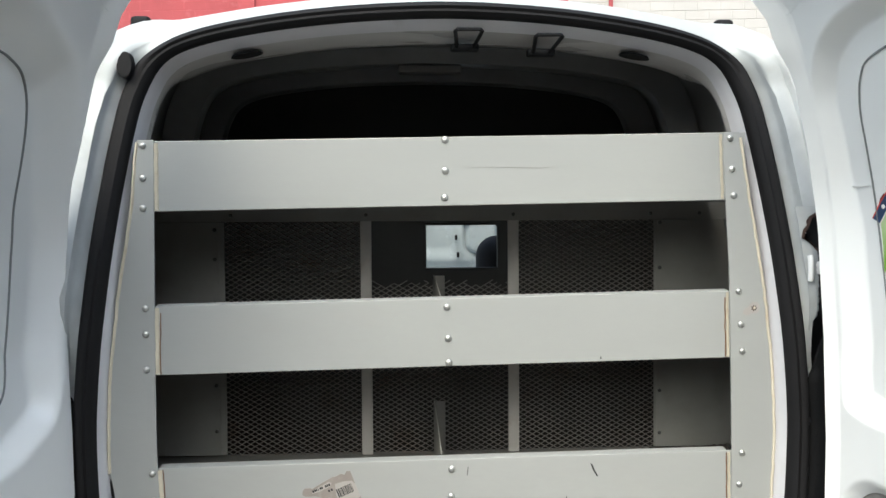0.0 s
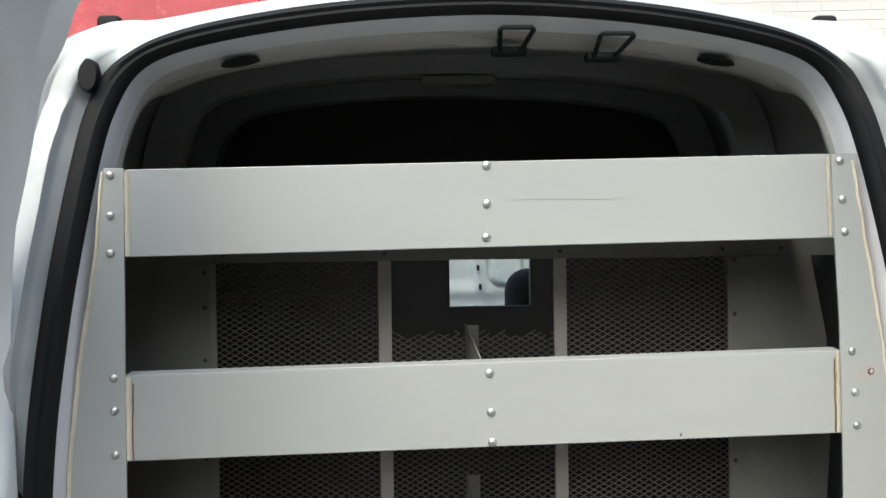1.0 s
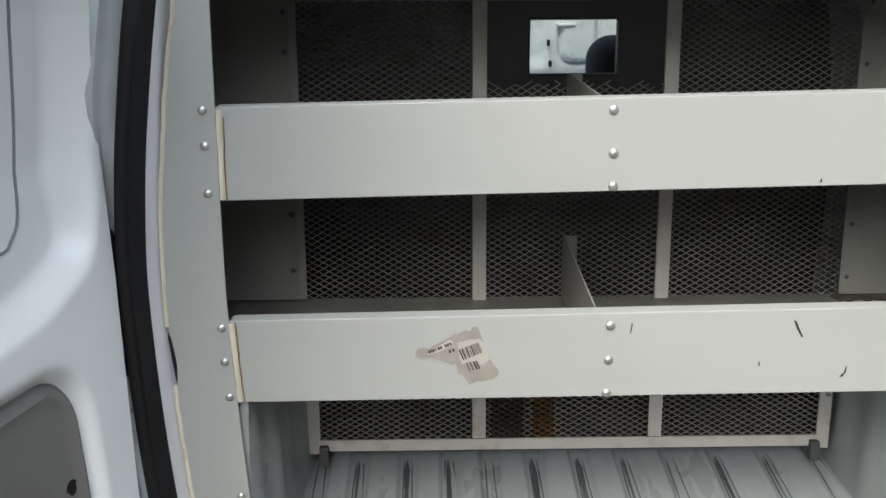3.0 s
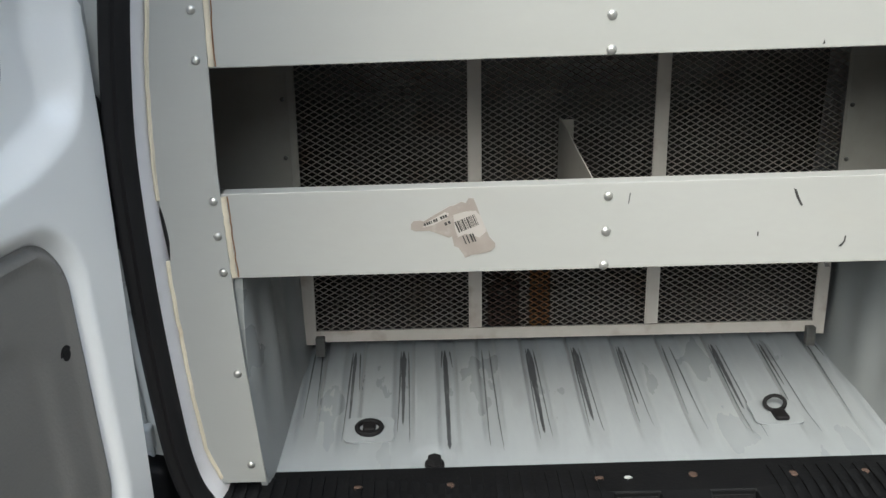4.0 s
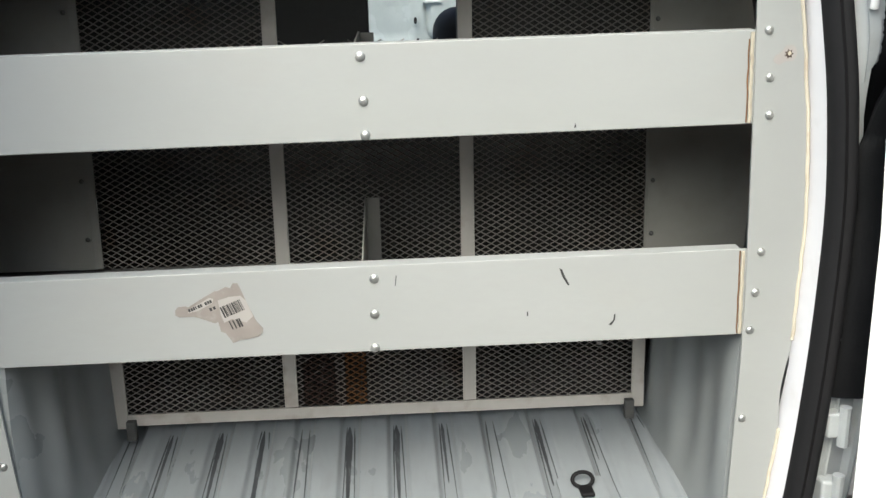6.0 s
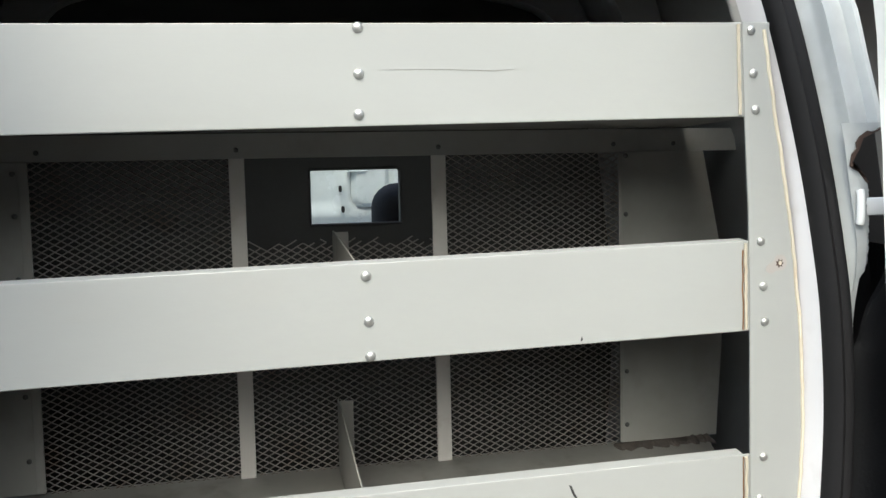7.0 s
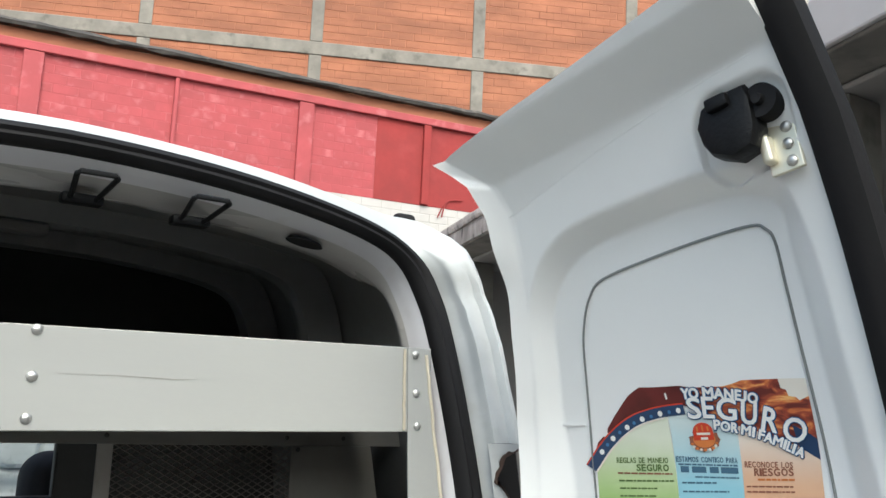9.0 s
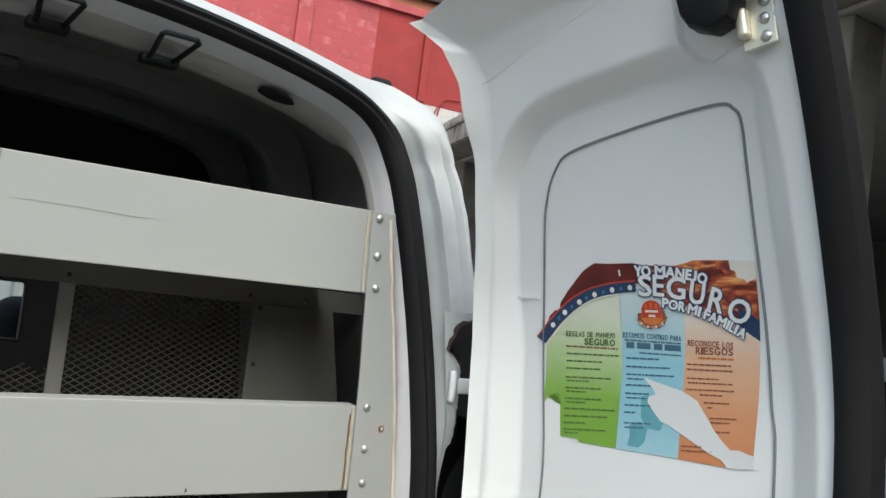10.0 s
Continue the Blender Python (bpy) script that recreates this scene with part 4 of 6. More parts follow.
door_lock()
bm = bmesh.new()
for u, z in ((0.114, 1.4972), (0.149, 1.4990), (0.149, 1.5012), (0.114, 1.4995)):
    bm.verts.new(on_door(u, z, 0.0008))
bm.faces.new(bm.verts[:])
r = bmesh.ops.extrude_face_region(bm, geom=bm.faces[:])
for v in r["geom"]:
    if isinstance(v, bmesh.types.BMVert):
        v.co += (on_door(0.11, 1.49, 0.0014) - on_door(0.11, 1.49))
bmesh.ops.recalc_face_normals(bm, faces=bm.faces)
part("panel_ridge", bm, WHITE, right_door, "thin white pressed ridge")

# ---- shelving in the load space ----
rack = thing("shelving_rack", (MID, 0.17, 0.605), "grey-white steel shelving rack with three lipped shelves", "shelving")
L_IN = ([0.60, 0.81, 1.03, 1.21, 1.474, 1.597], [-0.460, -0.478, -0.489, -0.488, -0.484, -0.482])
R_IN = ([0.60, 0.923, 0.976, 1.324, 1.49, 1.597], [0.498, 0.507, 0.506, 0.498, 0.487, 0.482])


def upright(side):
    top = 1.582 if side < 0 else 1.594
    zs = list(np.linspace(0.628, top, 100))
    inner = L_IN if side < 0 else R_IN
    n0, n1 = (0.925, 1.012) if side < 0 else (0.79, 0.885)
    bite = lambda z: (0.006 if side < 0 else 0.005) * max(0.0, 1 - abs((z - (n0 + n1) / 2) / ((n1 - n0) / 2))) ** 0.6
    outer = [(MID + side * (half_width(z) - 0.010 - bite(z) + (0.007 if side > 0 else 0.017) * max(0.0, (z - 1.45) / 0.144)), z) for z in zs]
    foot = [(MID + side * (half_width(0.628) - 0.016), 0.604)]
    ins = [(float(np.interp(z, *inner)), z) for z in [0.604] + zs[5::10] + [top]]
    return prism(foot + outer + ins[::-1], "y", -0.0022, 0.0008, 0.0006)


for side in (-1, 1):
    part("upright", upright(side), BOARD, rack, "grey-white steel upright cut to the pillar")
    n0, n1 = (0.922, 1.016) if side < 0 else (0.787, 0.888)
    # black patch laid where the torn gap would be dark inside
    gap = [(0.013, n0), (0.010, (n0 + n1) / 2 - 0.01), (0.007, n1 - 0.012), (0.009, n1), (0.012, n1 - 0.004), (0.015, (n0 + n1) / 2 + 0.01), (0.018, (n0 + n1) / 2 - 0.005)]
    part("torn_gap", prism([(MID + side * (half_width(z) - o), z) for o, z in gap], "y", 0.0012, 0.004), RUBBER, rack, "black patch for the shade in the torn gap beside the upright")
    zs = [z for z in np.linspace(0.612, 1.578 if side < 0 else 1.585, 60)]
    rng = random.Random(7 + side)
    runs = ([z for z in zs if z > 1.016], [z for z in zs if z < 0.945]) if side < 0 else ([z for z in zs if z > 0.90], [z for z in zs if z < 0.78])
    for run in runs:
        part("sealant_bead", tube([(MID + side * (half_width(z) - 0.0095 + (0.007 if side > 0 else 0.017) * max(0.0, (z - 1.45) / 0.144) + rng.uniform(-0.0008, 0.0008)), -0.002, z) for z in run], 0.0031, 6, flat=0.8), CAULK, rack, "cream sealant bead", smooth=True)

BOARDS = [((1.580, 1.463), (1.594, 1.4775)), ((1.304, 1.1865), (1.320, 1.2025)), ((1.027, 0.912), (1.038, 0.918))]
BOLTS = [[(-0.500, 1.573), (-0.501, 1.519), (-0.502, 1.469), (0.003, 1.582), (0.003, 1.530), (0.002, 1.484), (0.494, 1.584), (0.498, 1.531), (0.502, 1.486)],
         [(-0.502, 1.301), (-0.502, 1.257), (-0.502, 1.197), (0.005, 1.297), (0.007, 1.243), (0.008, 1.201), (0.513, 1.319), (0.518, 1.261), (0.521, 1.214)],
         [(-0.497, 1.019), (-0.496, 0.972), (-0.493, 0.922), (0.012, 1.015), (0.011, 0.967), (0.010, 0.920), (0.523, 1.034), (0.519, 0.978), (0.515, 0.925)]]
SHELVES = [(1.482, 1.478), (1.206, 1.206), (0.935, 0.950)]
for (zl, zr), bolts, (zf, zb), n in zip(BOARDS, BOLTS, SHELVES, range(3)):
    x0, x1 = -0.505, 0.522

    def on(x, k):
        return zl[k] + (zr[k] - zl[k]) * (x + 0.485) / 0.98

    bm = prism([(x0, on(x0, 1)), (x1, on(x1, 1)), (x1, on(x1, 0)), (x0, on(x0, 0))], "y", 0.0012, 0.0042, 0.0013)
    lip = raw([(x, y, on(x, 0) - 0.0006 + dz) for x in (-0.486, 0.4975 if n else 0.4815) for y, dz in ((0.0035, 0.0), (0.022, 0.002), (0.022, -0.001), (0.0035, -0.003))], [(0, 4, 5, 1), (1, 5, 6, 2), (2, 6, 7, 3), (0, 3, 7, 4), (0, 1, 2, 3), (4, 7, 6, 5)])
    board = part("front_board", bm, BOARD, rack, "grey-white enamelled front board with three bolt rows")
    part("top_lip", lip, BOARD, board)
    for x, z in bolts:
        mid = abs(x) < 0.05
        part("bolt", dome((x, 0.0012 if mid else -0.0022, z), 0.0064 if mid else 0.0058, 0.0042), ZINC, board, smooth=True)
    part("shelf", raw([((0.512 if y < 0.1 else 0.575 if n == 0 else 0.628) * x + MID * (y < 0.1), y, z + dz) for x in (-1, 1) for y, z, dz in ((0.006, zf, 0), (0.342, zb, 0), (0.342, zb, -0.003), (0.006, zf, -0.003))], [(0, 4, 5, 1), (1, 5, 6, 2), (2, 6, 7, 3), (0, 3, 7, 4), (0, 1, 2, 3), (4, 7, 6, 5)]),
         SHELF, rack, "dusty grey sheet steel shelf")
    # sealant at the board ends
    rng = random.Random(20 + n)
    for (inner, s) in ((L_IN, 1), (R_IN, -1)):
        zz = np.linspace(on(inner[1][2], 1) + 0.002, on(inner[1][2], 0) - 0.003, 14)
        part("sealant_bead", tube([(float(np.interp(z, *inner)) + s * (0.0042 + rng.uniform(-0.0006, 0.0006)), 0.0008, z) for z in zz], 0.0047, 6, flat=0.4), CAULK, rack, "cream sealant bead", smooth=True)
        if n > 0:
            part("rust_line", tube([(float(np.interp(z, *inner)) + s * (0.0086 + rng.uniform(-0.0007, 0.0007)), 0.0006, z) for z in zz[::1 if n == 2 else 2]], 0.0009, 6), RUSTY, rack, "thin brown stain along the sealant", smooth=True)
    top_back = zb + (0.112, 0.118, 0.110)[n]
    top_front = on(0, 0) - 0.002
    part("divider", prism([(0.024, zf + 0.001), (0.335, zb + 0.001), (0.335, top_back), (0.305, top_back), (0.024, top_front)], "x", -0.0042, -0.0022), SHEETPAINT, rack, "grey steel shelf divider")
    part("divider_flange", box((-0.0022, 0.331, zb + 0.002), (0.0200, 0.3335, top_back - 0.002), 0.0006), SHEETPAINT, rack)
for x, z in ((-0.487, 0.775), (-0.480, 0.633), (0.513, 0.796), (0.508, 0.651)):
    part("bolt", dome((x, -0.0022, z), 0.0058, 0.0042), ZINC, rack, smooth=True)
part("rust_spot", prism(spline([(0.521, 1.281), (0.529, 1.2765), (0.536, 1.280), (0.546, 1.281), (0.551, 1.289), (0.547, 1.299), (0.537, 1.300), (0.531, 1.292), (0.524, 1.288)], 4, True), "y", -0.0026, -0.0021), PAPERWHITE, rack, "whitish patch on the upright")
spot = [(0.5405 + q * math.cos(k * math.pi / 7), 1.2895 + q * math.sin(k * math.pi / 7)) for k, q in enumerate((0.0062, 0.0034) * 7)]
part("rust_mark", prism(spot, "y", -0.0031, -0.0024), DARKRUST, rack, "brown rust mark")
part("rust_mark", prism([(0.541 + 0.0024 * math.cos(k), 1.290 + 0.0030 * math.sin(k)) for k in range(6)], "y", -0.0036, -0.0029), CAULK, rack, "pale middle of the rust mark")
for pts in ([(0.2545, 1.020), (0.258, 1.0185), (0.262, 1.009), (0.2685, 0.997), (0.266, 0.9965), (0.259, 1.008)], [(0.3225, 0.9395), (0.326, 0.939), (0.3305, 0.946), (0.331, 0.954), (0.3295, 0.954), (0.3285, 0.946)],
            [(0.3055, 0.9175), (0.3085, 0.916), (0.3135, 0.9155), (0.3145, 0.911), (0.308, 0.9112)], [(0.2703, 1.2032), (0.2733, 1.2042), (0.2721, 1.2091)], [(0.212, 0.962), (0.2135, 0.962), (0.2135, 0.956), (0.212, 0.956)], [(0.040, 1.018), (0.0412, 1.018), (0.0395, 1.004), (0.0385, 1.004)]):
    part("pen_mark", prism(pts, "y", 0.0005, 0.0014), GREYBAR, rack, "black marker stroke")

# dust and rust flakes swept against the back of the lowest shelf
rng = random.Random(31)
bm, rows = bmesh.new(), []
for k in range(29):
    x = 0.452 + 0.172 * k / 28
    tall = (0.003 + 0.006 * k / 28) * rng.uniform(0.8, 1.2) * (0.2 if k in (0, 28) else 1)
    deep = 0.030 * rng.uniform(0.7, 1.2)
    rows.append([bm.verts.new((x + rng.uniform(-0.002, 0.002), 0.330 - deep * f, 0.9492 - 0.0015 * f + tall * h)) for f, h in ((1.0, 0.0), (0.75, rng.uniform(0.4, 0.8)), (0.4, 1.0), (0.0, rng.uniform(0.6, 1.0)), (0.0, 0.0))])
for a, b in zip(rows, rows[1:]):
    for k in range(4):
        bm.faces.new((a[k], b[k], b[k + 1], a[k + 1]))
bmesh.ops.recalc_face_normals(bm, faces=bm.faces)
structure("dust_heap", bm, DUST, "brown dust and rust flakes on the lowest shelf", "dust", kind="stuff")

# ---- wire mesh partition behind the shelves ----
def leaned(bm):
    """The partition leans back a little towards its top."""
    for v in bm.verts:
        v.co.y += (v.co.z - 1.45) * 0.026
    return bm


grid = thing("mesh_partition", (MID, 0.35, 0.65), "beige-grey framed partition of expanded steel mesh", "partition")
M1, M2, MY = -0.143, 0.1645, 0.347
for x in (M1, M2):
    part("mullion", leaned(box((x - 0.0115, MY - 0.008, 0.698), (x + 0.0115, MY - 0.003, 1.442), 0.0008)), FRAMEPAINT, grid)
for x0, x1 in ((-0.442, -0.420), (0.450, 0.472)):
    part("stile", leaned(box((x0, MY - 0.008, 0.672), (x1, MY - 0.003, 0.945), 0.0008)), FRAMEPAINT, grid)
for x0, x1 in ((-0.444, -0.431), (0.4605, 0.4665)):
    part("edge_strip", leaned(box((x0, MY - 0.0165, 0.957), (x1, MY - 0.0132, 1.4355), 0.0006)), SHEETPAINT, grid)
part("bottom_rail", leaned(box((-0.420, MY - 0.0085, 0.677), (0.450, MY - 0.0035, 0.6975), 0.0008)), FRAMEPAINT, grid, "beige-grey rail with a rust stain")
part("top_rail", leaned(box((-0.690, MY - 0.0085, 1.436), (0.700, MY - 0.0025, 1.4735), 0.0008)), SHEETPAINT, grid)
for x in (-0.413, 0.444):
    part("foot_bracket", leaned(box((x - 0.008, MY - 0.022, 0.655), (x + 0.008, MY - 0.0088, 0.690), 0.002)), STEEL, grid, "dark steel foot bracket")


def strands(x0, x1, z0, z1, cw, ch, ragged=0.0, seed=0, r=0.00105):
    """Expanded metal: slit strands drawn out into diamonds, each strand a small bar."""
    rng = random.Random(seed)
    verts, faces = [], []
    cols = int((x1 - x0) / cw * 2) + 2
    rows = int((z1 - z0) / ch * 2) + 2

    def bar(a, b):
        k = len(verts)
        d = Vector(b) - Vector(a)
        s = Vector((-d.z, 0, d.x)).normalized() * r
        o = Vector((0, r * 1.3, 0))
        for p in (Vector(a), Vector(b)):
            verts.extend([p + s, p + o, p - s, p - o])
        faces.extend([(k, k + 1, k + 5, k + 4), (k + 1, k + 2, k + 6, k + 5), (k + 2, k + 3, k + 7, k + 6), (k + 3, k, k + 4, k + 7)])

    for j in range(rows):
        for i in range(cols):
            xa, xb = x0 + i * cw / 2, x0 + (i + 1) * cw / 2
            if xb > x1 + 0.0005:
                continue
            up = (i + j) % 2 == 0
            za, zb = z0 + (j if up else j + 1) * ch / 2, z0 + (j + 1 if up else j) * ch / 2
            lim = z1 - (ragged * rng.random() if ragged else 0)
            if max(za, zb) > lim:
                continue
            bow = 0.0009 if j % 2 else -0.0009
            bar((xa, MY + (bow if up else -bow), za), (xb, MY + (-bow if up else bow), zb))
    me = bmesh.new()
    vs = [me.verts.new(v) for v in verts]
    for f in faces:
        me.faces.new([vs[q] for q in f])
    return me


CW, CH = 0.0180, 0.0104
for n, (x0, x1, z1, rag) in enumerate(((-0.440, M1 - 0.004, 1.442, 0), (M1 + 0.004, M2 - 0.004, 1.314, 0.014), (M2 + 0.004, 0.466, 1.442, 0))):
    part("wire_mesh", leaned(strands(x0, x1, 0.682, z1, CW, CH, rag, n)), STRAND, grid, "torn-edged expanded steel mesh" if rag else "dull expanded steel mesh")
part("rust_streak", leaned(strands(M1 + 0.004 + 5 * CW, M1 + 0.004 + 7 * CW, 0.682, 0.930, CW, CH, 0.03, 9, 0.00135)), RUSTY, grid, "rusted strip of mesh")
# side sheets: darker than the boards to paint in the shade on them
part("side_sheet", leaned(prism([(-0.439, 0.955), (-0.60, 0.955), (-0.625, 1.12), (-0.62, 1.29), (-0.60, 1.436), (-0.439, 1.436)], "y", MY - 0.013, MY - 0.0085, 0.0006)), SHEETPAINT, grid, "brown-grey filler sheet with shade in its colour")
part("side_sheet", leaned(prism([(0.464, 0.955), (0.636, 0.955), (0.646, 1.12), (0.640, 1.29), (0.612, 1.436), (0.464, 1.436)], "y", MY - 0.013, MY - 0.0085, 0.0006)), SHEETPAINT, grid, "brown-grey filler sheet with shade in its colour")
for x, zs in ((-0.452, (1.005, 1.10, 1.27, 1.36, 1.42)), (0.474, (0.985, 1.075, 1.245, 1.335, 1.43))):
    for z in zs:
        part("screw", leaned(dome((x, MY - 0.013, z), 0.004, 0.003)), STEEL, grid, smooth=True)
for x in (-0.42, M1, M2, 0.455, 0.56):
    part("screw", leaned(dome((x, MY - 0.0085, 1.449), 0.0038, 0.003)), STEEL, grid, smooth=True)

part("rust_streak", leaned(strands(M1 + 0.004 + CW, M1 + 0.004 + 4 * CW, 0.682, 0.930, CW, CH, 0.20, 10, 0.00118)), DARKRUST, grid, "brown stained strip of mesh")
part("scratch", prism([(0.030, 1.5346), (0.10, 1.5350), (0.165, 1.5333), (0.19, 1.5360), (0.165, 1.5342), (0.10, 1.5355)], "y", 0.0007, 0.0013), SHEETPAINT, rack, "faint scratch on the board")

# torn parcel label stuck on the lowest board
label = thing("parcel_label", (-0.19, 0.0, 0.97), "torn grey paper parcel label on the lowest board", "label")
part("paper", prism([(-0.2448, 0.9820), (-0.2410, 0.9864), (-0.2318, 0.9869), (-0.2282, 0.9854), (-0.2153, 0.9933), (-0.1931, 1.0059), (-0.1895, 1.0059), (-0.1785, 1.0112), (-0.1731, 1.0092), (-0.1694, 1.0155), (-0.1632, 1.0157), (-0.1597, 1.0071), (-0.1551, 0.9938), (-0.1497, 0.9805), (-0.1425, 0.9632), (-0.1344, 0.9534), (-0.1352, 0.9477), (-0.1407, 0.9428), (-0.1463, 0.9414), (-0.1556, 0.9393), (-0.1648, 0.9387), (-0.1742, 0.9343), (-0.1778, 0.9410), (-0.1832, 0.9488), (-0.1887, 0.9509), (-0.1914, 0.9644), (-0.1958, 0.9626), (-0.2068, 0.9674), (-0.2213, 0.9727), (-0.2396, 0.9724), (-0.2450, 0.9751)], "y", 0.0002, 0.0014), PAPER, label)
for pts in ([(-0.2292, 0.9774), (-0.2254, 0.9838), (-0.2117, 0.9910), (-0.2006, 0.9975), (-0.1952, 0.9959), (-0.1971, 0.9899), (-0.2156, 0.9805)],
            [(-0.1897, 0.9935), (-0.1751, 0.9977), (-0.1605, 0.9988), (-0.1540, 0.9919), (-0.1490, 0.9786), (-0.1461, 0.9706), (-0.1554, 0.9624), (-0.1737, 0.9678), (-0.1837, 0.9630), (-0.1872, 0.9738)]):
    part("print_area", prism(pts, "y", -0.0001, 0.0003), PAPERWHITE, label, "whiter printed strip")
TILT = radians(22)


def bar_at(x, z, w, h):
    c, s = math.cos(TILT), math.sin(TILT)
    return prism([(x + a * c - b * s, z + a * s + b * c) for a, b in ((0, 0), (w, 0), (w, h), (0, h))], "y", -0.0005, 0.0002)


rng = random.Random(11)
u = 0.0
while u < 0.028:
    w = rng.choice((0.0007, 0.0007, 0.0014, 0.002))
    part("barcode_bar", bar_at(-0.1822 + u * 0.927, 0.9695 + u * 0.375, w, 0.0155), GREYBAR, label)
    u += w + rng.choice((0.0007, 0.0012))
c0, s0 = math.cos(TILT), math.sin(TILT)
for k, w in enumerate((0.0028, 0.0030, 0.0026, 0.0014, 0.0030, 0.0028, 0.0, 0.0030, 0.0028, 0.0030)):
    if w:
        part("print_bar", bar_at(-0.2270 + k * 0.0033 * c0, 0.9790 + k * 0.0033 * s0, w * 0.9, 0.0040), GREYBAR, label)
for x, z, w in ((-0.2000, 0.9795, 0.003), (-0.1955, 0.9813, 0.003), (-0.1735, 0.9535, 0.0014), (-0.1690, 0.9545, 0.0016), (-0.1645, 0.9560, 0.0024), (-0.1612, 0.9568, 0.0020)):
    part("print_bar", bar_at(x, z, w, 0.004 if w > 0.0025 else 0.012), GREYBAR, label)

# ---- safety sticker on the right door ----
sticker = thing("safety_sticker", on_door(0.30, 1.45, 0.001), "torn colourful safe-driving sticker on the door panel", "sticker")
# its sheet is laid out in a plan of 380 by 370 that is spread over these corners of the door panel (along, up)
SHEET = [(0.1569, 1.5487), (0.4488, 1.5641), (0.4513, 1.3451), (0.1621, 1.2808)]
SX, SY, SW, SH = 958, 460, 380, 370


def spread_map():
    rows, out = [], []
    for (x, y), (u, z) in zip(((0, 0), (1, 0), (1, 1), (0, 1)), SHEET):
        rows += [[x, y, 1, 0, 0, 0, -u * x, -u * y], [0, 0, 0, x, y, 1, -z * x, -z * y]]
        out += [u, z]
    return np.append(np.linalg.solve(np.array(rows, float), np.array(out, float)), 1).reshape(3, 3)


SPREAD = spread_map()


def st_at(x, y, level):
    u, z, k = SPREAD @ np.array(((x - SX) / SW, (y - SY) / SH, 1.0))
    return on_door(u / k, z / k, 0.0006 + 0.0003 * level)


def st_poly(name, pts, mat, level=1, label=""):
    """A flat printed patch."""
    bm = bmesh.new()
    bm.faces.new([bm.verts.new((x, y, 0)) for x, y in pts])
    bmesh.ops.triangulate(bm, faces=bm.faces)
    low, high = min(y for _, y in pts), max(y for _, y in pts)
    for y in np.arange(low + 10, high - 2, 10):  # cut into bands that bend with the panel
        bmesh.ops.bisect_plane(bm, geom=bm.verts[:] + bm.edges[:] + bm.faces[:], plane_co=(0, y, 0), plane_no=(0, 1, 0))
    for v in bm.verts:
        v.co = st_at(v.co.x, v.co.y, level)
    return part(name, bm, mat, sticker, label)


def ink(name, color, tint=0.05):
    return material(name, color, 0.32, tint=tint, grain=60, bump=0.0, patch=30)


def blend_ink(name, stops, z0=1.30, z1=1.57, wave=0.02):
    """Print that runs from colour to colour up the sheet, a little unevenly."""
    m = ink(name, stops[0][1])
    n, l = m.node_tree.nodes, m.node_tree.links
    co, sep = n.new("ShaderNodeTexCoord"), n.new("ShaderNodeSeparateXYZ")
    cloud = n.new("ShaderNodeTexNoise")
    cloud.inputs["Scale"].default_value, cloud.inputs["Detail"].default_value = 28, 4
    add, rng = n.new("ShaderNodeMath"), n.new("ShaderNodeMapRange")
    add.operation = "MULTIPLY_ADD"
    add.inputs[1].default_value = wave
    rng.inputs["From Min"].default_value, rng.inputs["From Max"].default_value = z0 + wave / 2, z1 + wave / 2
    ramp = n.new("ShaderNodeValToRGB")
    els = ramp.color_ramp.elements
    for k, (at, c) in enumerate(stops):
        e = els[k] if k < 2 else els.new(at)
        e.position, e.color = at, (*c, 1)
    l.new(co.outputs["Object"], sep.inputs[0])
    l.new(co.outputs["Object"], cloud.inputs["Vector"])
    l.new(cloud.outputs["Fac"], add.inputs[0])
    l.new(sep.outputs["Z"], add.inputs[2])
    l.new(add.outputs[0], rng.inputs["Value"])
    l.new(rng.outputs["Result"], ramp.inputs["Fac"])
    l.new(ramp.outputs["Color"], n["Principled BSDF"].inputs["Base Color"])
    return m


def flame_ink():
    """Dark red print shot through with orange and yellow flames."""
    m = ink("flame_print", (0.2, 0.05, 0.03))
    n, l = m.node_tree.nodes, m.node_tree.links
    co, mp = n.new("ShaderNodeTexCoord"), n.new("ShaderNodeMapping")
    mp.inputs["Rotation"].default_value, mp.inputs["Scale"].default_value = (radians(35), 0, 0), (1, 1, 2.6)
    cloud, ramp = n.new("ShaderNodeTexNoise"), n.new("ShaderNodeValToRGB")
    cloud.inputs["Scale"].default_value, cloud.inputs["Detail"].default_value, cloud.inputs["Distortion"].default_value = 30, 5, 1.2
    els = ramp.color_ramp.elements
    els[0].position, els[0].color = 0.40, (0.13, 0.025, 0.02, 1)
    els[1].position, els[1].color = 0.52, (0.34, 0.07, 0.035, 1)
    for at, c in ((0.60, (0.62, 0.20, 0.06)), (0.68, (0.80, 0.45, 0.16))):
        els.new(at).color = (*c, 1)
    l.new(co.outputs["Object"], mp.inputs["Vector"])
    l.new(mp.outputs["Vector"], cloud.inputs["Vector"])
    l.new(cloud.outputs["Fac"], ramp.inputs["Fac"])
    l.new(ramp.outputs["Color"], n["Principled BSDF"].inputs["Base Color"])
    return m


